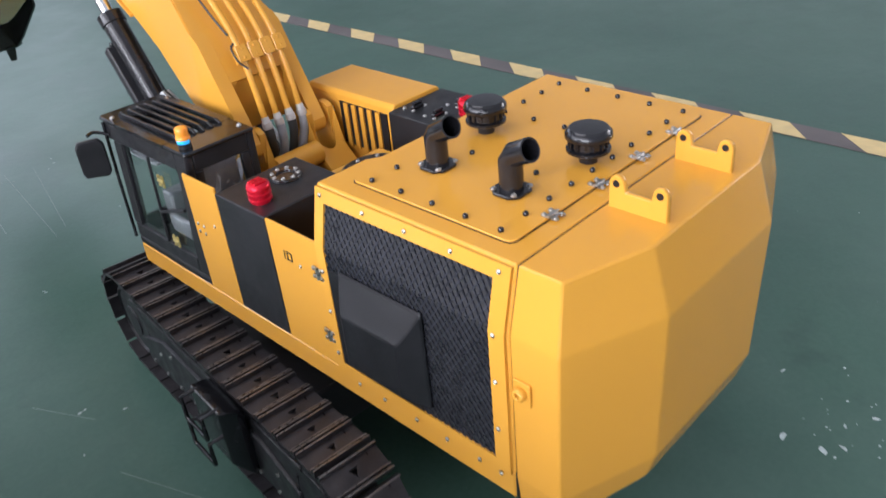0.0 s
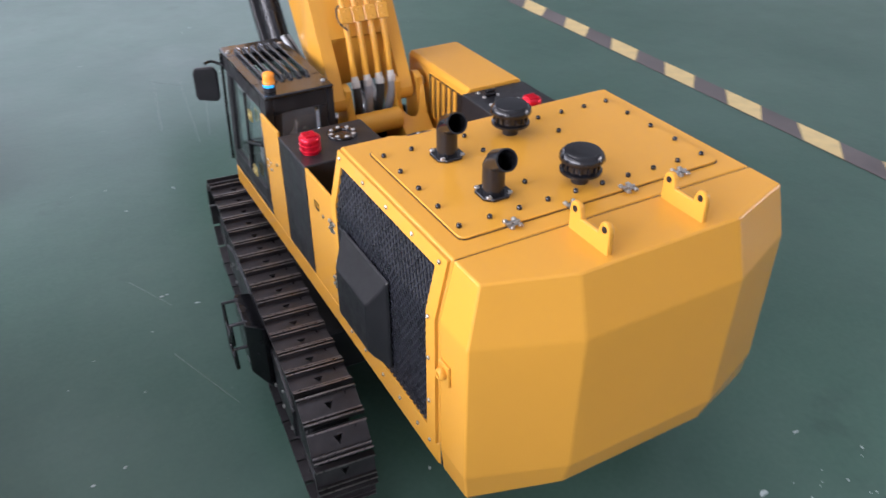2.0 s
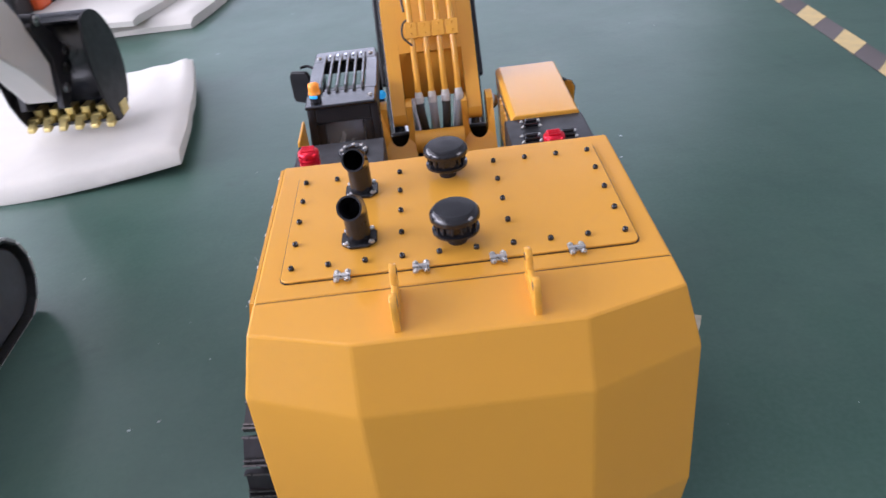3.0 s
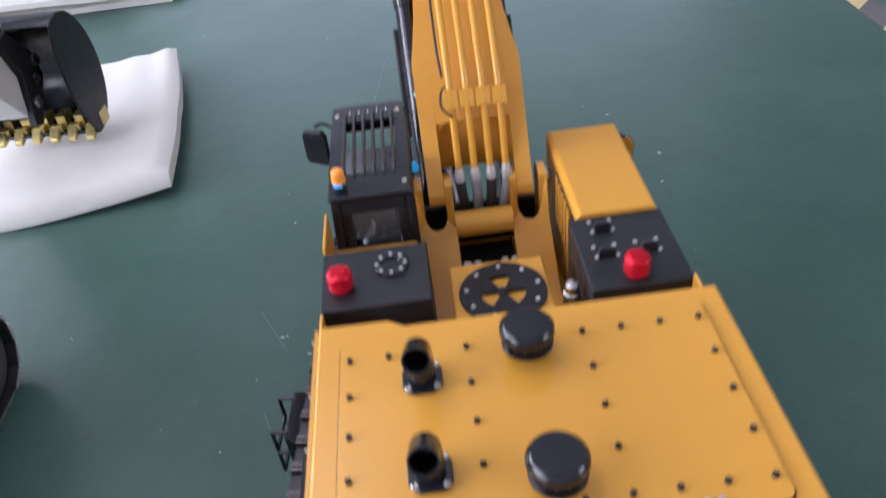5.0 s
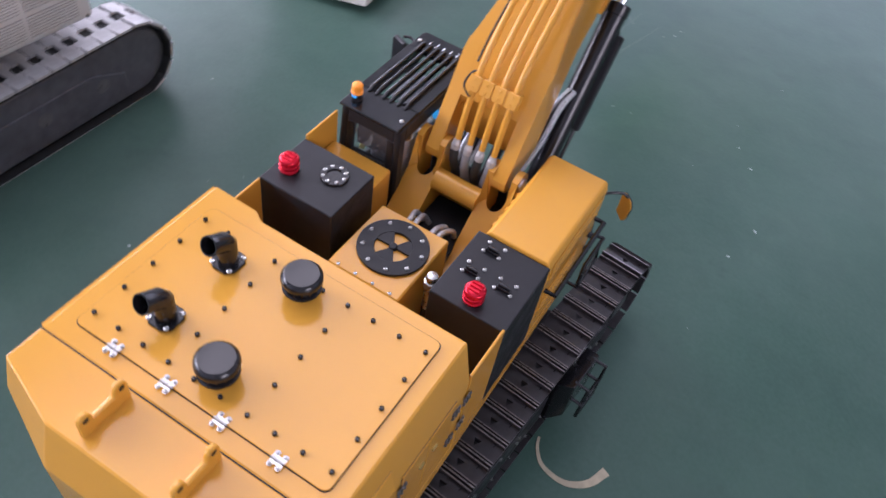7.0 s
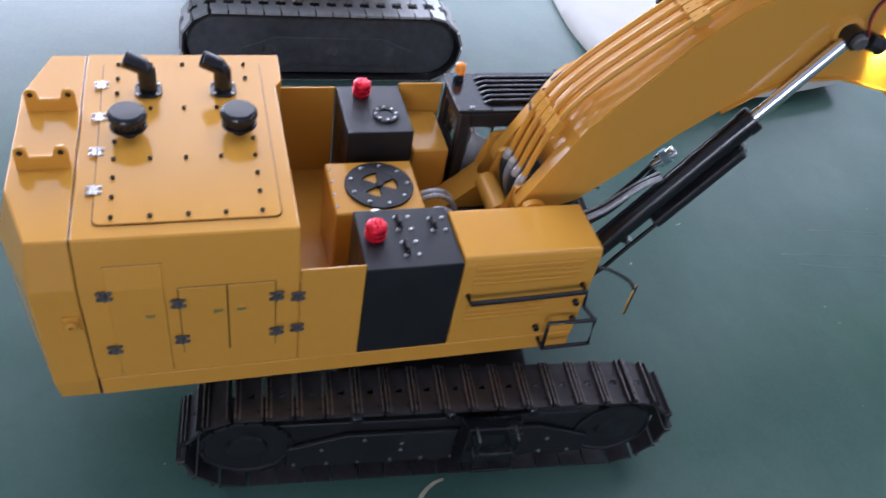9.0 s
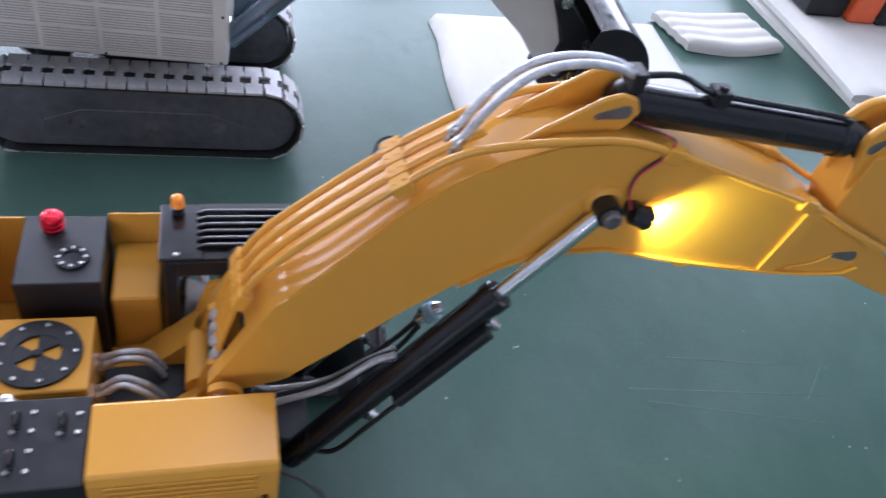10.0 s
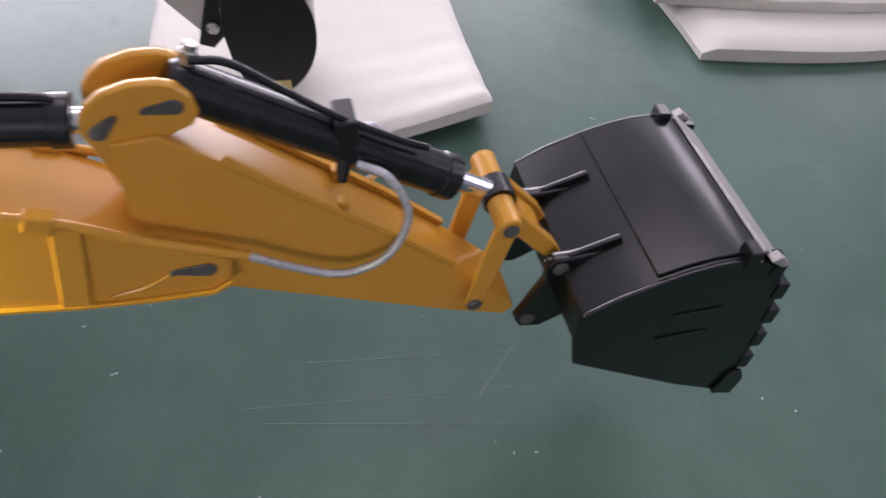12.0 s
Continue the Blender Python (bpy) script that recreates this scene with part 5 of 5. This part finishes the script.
# boom cylinders
for s in (-1, 1):
    bc = ram(exc, (s * 0.0480, 0.468, 0.148), (s * 0.0480, 0.7020, 0.4855), 0.715, 0.0135, 0.0070, "boom_cylinder")
    part("feed_pipe", tube(B(), [(s * 0.0505, 0.492, 0.160), (s * 0.0585, 0.512, 0.172), (s * 0.0605, 0.540, 0.215), (s * 0.0605, 0.618, 0.330), (s * 0.0585, 0.628, 0.360)], 0.0026, 8), BLKG, bc)
    d = Vector((0, 0.234, 0.3375)).normalized()
    n = Vector((0, d.z, -d.y))
    c = Vector((s * 0.0505, 0.468, 0.148)) + d * 0.20
    bm = B()
    loft(bm, [[c + Vector((x * 0.017, 0, 0)) + n * q + d * p for x, q in ((-1, 0.010), (1, 0.010), (1, 0.022), (-1, 0.022))] for p in (-0.06, 0.0, 0.062)])
    part("cylinder_guard", soft(bm, 0.002), BLK, bc)
    for p in (0.10, 0.262):
        q = Vector((s * 0.0505, 0.468, 0.148)) + d * p + n * 0.016
        part("port_fitting", lathe(B(), q, n, ((0, 0.006), (0.008, 0.006), (0.009, 0.0045), (0.014, 0.0045)), 8), STL, bc)
    part("rod_pin", lathe(B(), (s * 0.0400, 0.7020, 0.4855), (s, 0, 0), ((0, 0.0078), (0.0225, 0.0078), (0.0240, 0.0066), (0.0234, 0.004)), 16), DULL, bc)
    for k in range(3):
        part("boom_hose", tube(B(), [(s * (0.016 + 0.008 * k), 0.430, 0.235 - 0.01 * k), (s * (0.02 + 0.008 * k), 0.45, 0.228), (s * (0.026 + 0.008 * k), 0.50, 0.245 + 0.006 * k), (s * (0.034 + 0.005 * k), 0.535, 0.285 + 0.004 * k), (s * (0.044 + 0.003 * k), 0.553, 0.312)], 0.0034, 8), HOSE if k != 1 else RUB, bc)
fit_part = part("hose_coupling", lathe(B(), (-0.030, 0.598, 0.262), (0.1, 0.5, 0.62), ((0, 0.006), (0.008, 0.006), (0.008, 0.0095), (0.020, 0.0095), (0.020, 0.0075), (0.030, 0.0075), (0.032, 0.005)), 10), CHR, exc, "bright steel hose coupling")
part("tape_wrap", lathe(B(), (-0.0282, 0.607, 0.2732), (0.1, 0.5, 0.62), ((0, 0.0102), (0.009, 0.0102)), 12), mat("pale_blue_tape", (0.45, 0.62, 0.70), 0.4), fit_part, "pale blue tape")
for k in (0, 1):
    part("coupling_hose", tube(B(), [(-0.030 + 0.008 * k, 0.598, 0.262), (-0.030 + 0.010 * k, 0.578, 0.232 - 0.006 * k), (-0.026 + 0.010 * k, 0.545, 0.200 - 0.006 * k), (-0.020 + 0.008 * k, 0.500, 0.178), (-0.015 + 0.008 * k, 0.435, 0.185)], 0.0030, 8), RUB, fit_part)
part("front_plate", soft(box(B(), -0.058, 0.058, 0.4245, 0.4335, 0.150, 0.245), 0.002), BLK, exc)
part("front_lug_block", soft(prism(B(), [(0.41, 0.13), (0.49, 0.13), (0.49, 0.165), (0.41, 0.20)], "x", -0.045, 0.045), 0.002), BLK, exc)

# work lamp on the boom, with its wires
bm = B()
lampd = Vector((0.10, 0.95, -0.30)).normalized()
lathe(bm, (0.0455, 0.7270, 0.4800), lampd, ((0, 0.008), (0.001, 0.0095), (0.013, 0.0100), (0.0145, 0.0110), (0.0185, 0.0110)), 6)
box(bm, 0.0360, 0.0450, 0.7240, 0.7340, 0.4740, 0.4860)
wl = part("work_lamp", soft(bm, 0.0008), BLK, boom, "black work lamp shining yellow along the boom")
part("lens", lathe(B(), Vector((0.0455, 0.7270, 0.4800)) + lampd * 0.0186, lampd, ((0, 0.0085), (0.0008, 0.0080)), 18), LED, wl)
for dx in (0.0, 0.0025):
    part("lamp_wire", tube(B(), [(0.0455, 0.7255, 0.4830), (0.043 + dx, 0.7180, 0.5000), (0.0385 + dx, 0.7230, 0.5160), (0.0370 + dx, 0.7400, 0.5330), (0.036, 0.7440, 0.5450), (0.030, 0.735, 0.5480), (0.015 - dx, 0.715, 0.5470), (0.0, 0.705, 0.5460)], 0.0010, 6), WIRE if dx else RUB, boom)
spot = bpy.data.lights.new("work_lamp_light", "SPOT")
spot.energy, spot.color, spot.spot_size, spot.spot_blend, spot.shadow_soft_size = 2.8, (0.82, 1.0, 0.24), radians(130), 0.9, 0.004
so = new("work_lamp_light", spot)
so.matrix_world = look((0.0440, 0.7500, 0.4735), (0.0340, 0.785, 0.460))

# ======== the white model excavator beside it ========
SILVER = mat("silver_white_enamel", (0.62, 0.60, 0.57), 0.42, var=0.06, scale=20)
# darker grey behind the grille slats: the slots' shade is put into this colour
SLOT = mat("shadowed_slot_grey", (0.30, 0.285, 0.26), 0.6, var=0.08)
NAVY = mat("blue_grey_panel", (0.10, 0.11, 0.16), 0.4, var=0.15)
wex = thing("white_model_excavator", (-0.785, 0.30, 0), "white model excavator with its black bucket lowered onto foam", "model excavator")
WU = Matrix.Translation((-0.785, 0.300, 0)) @ Matrix.Rotation(radians(-1.5), 4, "Z")
PADSHOE = shoe_mesh(0.075, 0.030, "track_shoe", True)
for s in (-1, 1):
    track(wex, WU, s, 0.172, 0.075, 0.182, 0.060, 38, PADSHOE, (mat("dark_grey_plastic", (0.105, 0.105, 0.120), 0.45, var=0.3, scale=60), mat("worn_grey_pads", (0.125, 0.122, 0.128), 0.32, var=0.35, scale=60)), False)
bm = box(B(), -0.1, 0.1, -0.12, 0.12, 0.05, 0.10)
cyl(bm, (0, 0, 0.10), (0, 0, 0.165), 0.08, 32)
part("undercarriage_frame", moved(soft(bm, 0.003), WU), BLK, wex)
WB = Matrix.Translation((-0.770, 0.300, 0)) @ Matrix.Rotation(radians(-4.5), 4, "Z")
bm = box(B(), -0.140, 0.140, -0.52, 0.135, 0.172, 0.340)
wb = part("body", moved(soft(bm, 0.004, 2), WB), SILVER, wex, "white body with slotted grille panels")
bm = soft(box(B(), -0.138, 0.1385, -0.515, 0.130, 0.3402, 0.372), 0.003)
part("body_top", moved(bm, WB), NAVY, wex)
for r_ in range(4):
    for c_ in range(4):
        y0, z0 = -0.205 + c_ * 0.0815, 0.180 + r_ * 0.0385
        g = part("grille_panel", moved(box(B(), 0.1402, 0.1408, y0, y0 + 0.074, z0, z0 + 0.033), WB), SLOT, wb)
        bm = B()
        for k in range(8):
            box(bm, 0.1408, 0.1424, y0, y0 + 0.074, z0 + 0.0004 + k * 0.0042, z0 + 0.0024 + k * 0.0042)
        part("grille_slats", moved(bm, WB), SILVER, g)
for y, z in ((-0.218, 0.174), (0.125, 0.174), (-0.04, 0.174), (0.128, 0.252), (0.128, 0.330), (-0.25, 0.174)):
    at_place("screw", BOLT, wb, WB @ Matrix.Translation((0.1402, y, z + 0.003)) @ Matrix.Rotation(radians(90), 4, "Y"))
part("body_sign", moved(box(B(), 0.1386, 0.1395, -0.03, 0.035, 0.349, 0.364), WB), SILVER, wb)
for z in (0.205, 0.315):
    part("front_lamp", moved(soft(box(B(), 0.108, 0.126, 0.1352, 0.1385, z, z + 0.035), 0.001), WB), CHR, wb)
bm = B()
prism(bm, [(0.10, 0.37), (0.17, 0.375), (0.30, 0.52), (0.42, 0.58), (0.56, 0.47), (0.575, 0.42), (0.54, 0.40), (0.42, 0.49), (0.33, 0.46), (0.20, 0.32), (0.10, 0.30)], "x", -0.035, 0.035)
part("boom", moved(soft(bm, 0.003), WB), SILVER, wex)
for s in (-1, 1):
    bm = cyl(B(), (s * 0.05, 0.13, 0.165), (s * 0.05, 0.29, 0.33), 0.017, 20)
    rm = part("boom_cylinder", moved(bm, WB), mat("steel_blue_gloss", (0.22, 0.27, 0.34), 0.18, metal=0.7), wex)
    part("piston_rod", moved(cyl(B(), (s * 0.05, 0.29, 0.33), (s * 0.05, 0.37, 0.415), 0.009, 16), WB), CHR, rm)
WF = WB @ Matrix.Translation((0, -0.022, 0))
bm = B()
prism(bm, [(0.455, 0.36), (0.485, 0.315), (0.525, 0.285), (0.560, 0.285), (0.640, 0.215), (0.700, 0.140), (0.725, 0.145), (0.722, 0.190), (0.680, 0.300), (0.600, 0.420), (0.560, 0.450), (0.500, 0.440)], "x", -0.032, 0.032)
wst = part("stick", moved(soft(bm, 0.003, 2), WF), SILVER, wex)
for s in (-1, 1):
    bm = lathe(B(), (s * 0.032, 0.545, 0.325), (s, 0, 0), ((0, 0.030), (0.004, 0.030), (0.004, 0.010), (0.006, 0.009)), 26)
    part("pivot_plate", moved(bm, WF), SILVER, wst)
    part("pivot_hose", moved(tube(B(), [(s * 0.036, 0.49, 0.345), (s * 0.038, 0.505, 0.300), (s * 0.038, 0.545, 0.280), (s * 0.038, 0.580, 0.300), (s * 0.038, 0.588, 0.345), (s * 0.036, 0.570, 0.39)], 0.005, 8), WF), RUB, wst)
bm = B()
for s in (-1, 1):
    prism(bm, [(0.690, 0.130), (0.712, 0.122), (0.772, 0.185), (0.765, 0.230), (0.700, 0.300), (0.680, 0.285), (0.715, 0.215)], "x", s * 0.030, s * 0.042)
cyl(bm, (-0.045, 0.700, 0.290), (0.045, 0.700, 0.290), 0.013, 16)
cyl(bm, (-0.045, 0.762, 0.215), (0.045, 0.762, 0.215), 0.011, 16)
cyl(bm, (-0.045, 0.716, 0.160), (0.045, 0.716, 0.160), 0.010, 16)
part("bucket_linkage", moved(soft(bm, 0.001), WF), BLK, wex)
for y, z in ((0.700, 0.290), (0.762, 0.215), (0.716, 0.160), (0.740, 0.190)):
    part("link_pin", moved(lathe(B(), (0.045, y, z), (1, 0, 0), ((0, 0.010), (0.003, 0.010), (0.004, 0.006)), 12), WF), STL, wex)
part("bucket_cylinder", moved(cyl(B(), (0, 0.60, 0.46), (0, 0.697, 0.30), 0.016, 16), WF), BLK, wex)
# bucket: rounded shell open towards the machine, two end plates, brass teeth
arc = [(0.786 + 0.084 * math.cos(radians(a)), 0.170 + 0.108 * math.sin(radians(a))) for a in range(112, -100, -6)]
cmid = Vector((0.78, 0.19))
inner = [tuple(Vector(p) + (cmid - Vector(p)).normalized() * 0.006) for p in arc]
wbk = part("bucket", moved(soft(prism(B(), arc + inner[::-1], "x", -0.0915, 0.0915), 0.0008), WF), BLKG, wex, "rounded glossy black bucket with brass teeth")
for s in (-1, 1):
    part("end_plate", moved(soft(prism(B(), arc + [(0.760, 0.085), (0.743, 0.125), (0.736, 0.175), (0.738, 0.225)], "x", s * 0.091, s * 0.095), 0.001), WF), BLK, wbk)
for k in range(6):
    x = -0.0800 + k * 0.0326
    bm = box(B(), x - 0.0030, x + 0.0140, 0.792, 0.824, 0.066, 0.092)
    box(bm, x - 0.0115, x + 0.0085, 0.7790, 0.7915, 0.062, 0.080)
    loft(bm, [[(x - 0.0130, 0.7785, 0.060), (x + 0.0040, 0.7785, 0.060), (x + 0.0040, 0.7785, 0.078), (x - 0.0130, 0.7785, 0.078)], [(x - 0.0115, 0.762, 0.056), (x + 0.0025, 0.762, 0.056), (x + 0.0025, 0.762, 0.064), (x - 0.0115, 0.762, 0.064)]])
    part("tooth", moved(soft(bm, 0.001), WF), GOLD, wbk)

# ======== foam sheets, pad, case ========


def foam_sheet(name, corners, thick, lift, bulge, label, n=26, soft_front=0.008):
    """A soft slab between four corners on the floor; lift(u, v) raises it, bulge bows its edges, soft_front rounds one edge."""
    A, Bc, C, D = [Vector((*c, 0)) for c in corners]
    bm = B()
    grid = {}
    for side in (0, 1):
        for i in range(n + 1):
            for j in range(n + 1):
                u, v = i / n, j / n
                p = (A * (1 - v) + Bc * v) * (1 - u) + (D * (1 - v) + C * v) * u
                p = p + Vector(bulge(u, v))
                edge, front = min(u, 1 - u, 1 - v) * n / 1.6, v * n / 2.6
                rnd = max(0.009 * max(0.0, 1 - edge) ** 2, soft_front * max(0.0, 1 - front) ** 2.4) if side else 0.0
                wav = 0.0022 * noise.noise(Vector((p.x * 9, p.y * 9, 3.1))) + 0.0008 * noise.noise(Vector((p.x * 40, p.y * 40, 1.7)))
                p.z = max(0.0005 if side == 0 else 0.002, lift(u, v) + (thick - rnd + wav if side else 0))
                grid[side, i, j] = bm.verts.new(p)
    for i in range(n):
        for j in range(n):
            bm.faces.new((grid[1, i, j], grid[1, i + 1, j], grid[1, i + 1, j + 1], grid[1, i, j + 1]))
            bm.faces.new((grid[0, i, j], grid[0, i, j + 1], grid[0, i + 1, j + 1], grid[0, i + 1, j]))
    rim = [(i, 0) for i in range(n)] + [(n, j) for j in range(n)] + [(i, n) for i in range(n, 0, -1)] + [(0, j) for j in range(n, 0, -1)]
    for a, b in zip(rim, rim[1:] + rim[:1]):
        bm.faces.new((grid[0, a[0], a[1]], grid[0, b[0], b[1]], grid[1, b[0], b[1]], grid[1, a[0], a[1]]))
    bmesh.ops.recalc_face_normals(bm, faces=bm.faces)
    return tagged(part(name, bm, FOAM, None), label, "foam sheet")


foam_sheet("foam_sheet", ((-0.478, 0.903), (-0.551, 1.404), (-1.115, 1.430), (-1.100, 0.868)), 0.031,
           lambda u, v: 0.034 * max(0, 1 - u / 0.55) ** 1.5 * (0.55 + 0.30 * v) + 0.006 * math.exp(-((v - 0.42) / 0.08) ** 2) * (1 - u) + 0.0022 * math.sin(u * 48) * max(0, v - 0.35) * max(0, 1 - u / 0.6) * 1.6,
           lambda u, v: (0.013 * math.sin(math.pi * v) * (1 - u), -0.030 * math.sin(math.pi * min(1.0, u * 1.15)) * (1 - v), 0), "thick white curling foam sheet lying on the floor", 40, 0.026)
foam_sheet("foam_pad", ((-1.035, 1.497), (-1.050, 1.775), (-1.200, 1.735), (-1.180, 1.462)), 0.026,
           lambda u, v: 0.004 * abs(math.sin(u * 4 * math.pi)) + 0.008 * abs(v - 0.45), lambda u, v: (0.018 * math.sin(math.pi * v) * (1 - u), 0, 0), "small ribbed white foam pad on the floor")
foam_sheet("foam_sheet", ((-0.655, 1.815), (-0.610, 2.75), (-1.50, 2.80), (-1.46, 1.845)), 0.034,
           lambda u, v: 0.002, lambda u, v: (0.050 * math.sin(math.pi * min(1.0, v * 1.3)) * (1 - u), 0.020 * math.cos(math.pi * u) * (1 - v), 0), "large white foam sheet lying on the floor", 40, 0.020)
foam_sheet("foam_sheet", ((-0.800, 1.800), (-0.690, 2.70), (-1.52, 2.80), (-1.50, 1.835)), 0.030,
           lambda u, v: 0.0365 + 0.003 * math.sin(u * 6), lambda u, v: (0.06 * math.sin(math.pi * v) * (1 - u), 0, 0), "large white foam sheet stacked on another", 40, 0.016)
foam_sheet("foam_block", ((-1.245, 0.690), (-1.245, 0.845), (-1.60, 0.86), (-1.56, 0.64)), 0.032,
           lambda u, v: 0.0, lambda u, v: (0, 0, 0), "small white foam block on the floor", 10)

ORP = mat("orange_plastic", (0.75, 0.12, 0.03), 0.4, var=0.08, scale=40)
case = thing("tool_case", (-1.27, 2.15, 0.0655), "orange and black plastic tool case on stacked foam", "tool case")
part("shell", soft(box(B(), -1.45, -1.105, 2.06, 2.34, 0.0655, 0.215), 0.008, 2), BLK, case)
part("end_cap", soft(box(B(), -1.44, -1.108, 1.975, 2.059, 0.0655, 0.205), 0.010, 2), ORP, case)
part("end_cap", soft(box(B(), -1.43, -1.13, 1.86, 1.974, 0.0665, 0.19), 0.010, 2), BLK, case)
for y in (2.11, 2.2, 2.29):
    part("latch", soft(box(B(), -1.1049, -1.099, y - 0.02, y + 0.02, 0.10, 0.16), 0.003), SOFTBLK, case)

# ======== litter on the floor ========
PAPER = mat("pale_paint_flake", (0.40, 0.46, 0.45), 0.6, var=0.2, scale=200)
rng = random.Random(7)
FLAKES = ((0.278, -0.057, 9), (0.322, -0.181, 9), (0.185, -0.098, 14), (0.190, -0.135, 16), (0.205, -0.150, 12), (0.235, -0.140, 7), (0.264, -0.160, 8), (0.242, -0.254, 7), (-0.091, 0.092, 5), (-0.229, 0.488, 9), (-0.267, 0.524, 6),
          (-0.325, 0.349, 4), (-0.40, 0.236, 7), (-0.367, 0.245, 6), (-0.26, 0.525, 4), (-0.294, 0.455, 4), (-0.184, 0.82, 5), (-0.105, 0.695, 5), (0.025, 1.269, 5), (0.022, 1.593, 5), (0.047, 1.625, 5), (-0.266, 0.778, 5), (0.015, 0.977, 4),
          (0.276, 0.982, 6), (0.307, 0.761, 7), (0.03, 1.295, 5), (0.326, 0.841, 8), (0.531, 0.293, 6), (-0.183, 0.815, 5))
for x, y, mm in FLAKES:
    bm = B()
    k = rng.randint(6, 9)
    turn, slim = rng.uniform(0, 3.14), rng.uniform(0.3, 0.75)
    pts = []
    for i in range(k):
        a, rr = 6.283 * i / k, mm * 0.0005 * rng.uniform(0.45, 1.15)
        u, v = rr * math.cos(a), rr * slim * math.sin(a)
        pts.append((x + u * math.cos(turn) - v * math.sin(turn), y + u * math.sin(turn) + v * math.cos(turn)))
    prism(bm, pts, "z", 0.0002, 0.0008)
    tagged(part("paint_flake", bm, PAPER, None), "small pale paint flake on the green floor", "litter", "flakes on the floor")
bm = B()
for n_ in range(70):
    if n_ < 22:
        x, y = 0.225 + rng.gauss(0, 0.045), -0.145 + rng.gauss(0, 0.030)
    else:
        x, y = rng.uniform(-0.60, 0.75), rng.uniform(-0.35, 1.9)
    rr, turn = rng.uniform(0.0006, 0.0018), rng.uniform(0, 6.28)
    pts = [(x + rr * rng.uniform(0.4, 1.2) * math.cos(turn + a), y + rr * rng.uniform(0.4, 1.2) * math.sin(turn + a)) for a in (0.0, 1.2, 2.4, 3.7, 5.0)]
    prism(bm, pts, "z", 0.0002, 0.0007)
tagged(part("paint_crumbs", bm, PAPER, None), "tiny pale paint crumbs strewn on the green floor", "litter", kind="stuff")
BRN = mat("dry_brown_scrap", (0.30, 0.20, 0.08), 0.7, var=0.3, scale=120)
bm = B()
star = []
for a, rr in ((0, 15), (14, 16), (28, 11), (48, 5), (72, 9), (95, 10), (118, 5), (140, 9), (162, 10), (185, 6), (215, 11), (235, 11), (258, 5), (282, 10), (302, 10), (325, 5), (345, 12)):
    star.append((0.103 + rr * 0.0009 * math.cos(radians(a - 20)), -0.206 + rr * 0.0009 * math.sin(radians(a - 20))))
prism(bm, star, "z", 0.0003, 0.0016)
tagged(part("leaf_scrap", bm, BRN, None), "dry brown leaf-shaped scrap on the floor", "litter")
bm = B()
P = curve_pts([(0.203, 0.315, 0), (0.208, 0.300, 0), (0.224, 0.283, 0), (0.255, 0.279, 0), (0.280, 0.295, 0), (0.292, 0.322, 0)], 5)
left, right = [], []
for i, p in enumerate(P):
    d = (P[min(i + 1, len(P) - 1)] - P[max(i - 1, 0)]).normalized()
    n = Vector((-d.y, d.x, 0))
    w = 0.0016 + 0.0045 * (i / len(P)) ** 1.5
    left.append(p + n * w)
    right.append(p - n * w)
loft(bm, [[(a.x, a.y, 0.0003), (b.x, b.y, 0.0003), (b.x, b.y, 0.0012), (a.x, a.y, 0.0012)] for a, b in zip(left, right)])
tagged(part("tape_scrap", bm, mat("beige_tape_scrap", (0.42, 0.36, 0.25), 0.6, var=0.2, scale=120), None), "curled beige strip of torn tape on the floor", "litter")
SCR = mat("pale_scratch", (0.16, 0.21, 0.19), 0.5, var=0.2)
for a, b in (((-0.100, 0.967), (-0.060, 1.298)), ((-0.076, 0.988), (-0.012, 1.276)), ((-0.058, 1.250), (-0.121, 1.313)), ((-0.15, 1.05), (-0.11, 1.32)), ((-0.28, 0.40), (-0.235, 0.28)), ((-0.30, 0.58), (-0.26, 0.50))):
    p, q = Vector((*a, 0)), Vector((*b, 0))
    n = Vector((-(q - p).y, (q - p).x, 0)).normalized() * 0.0006
    bm = loft(B(), [[tuple(c + Vector((0, 0, z))) for c in (p - n * 0.3, q - n * 0.5, q + n * 0.2, p + n)] for z in (0.0001, 0.0004)])
    tagged(part("floor_scratch", bm, SCR, None), "thin pale scratch in the green floor", "scratch", kind="structure")
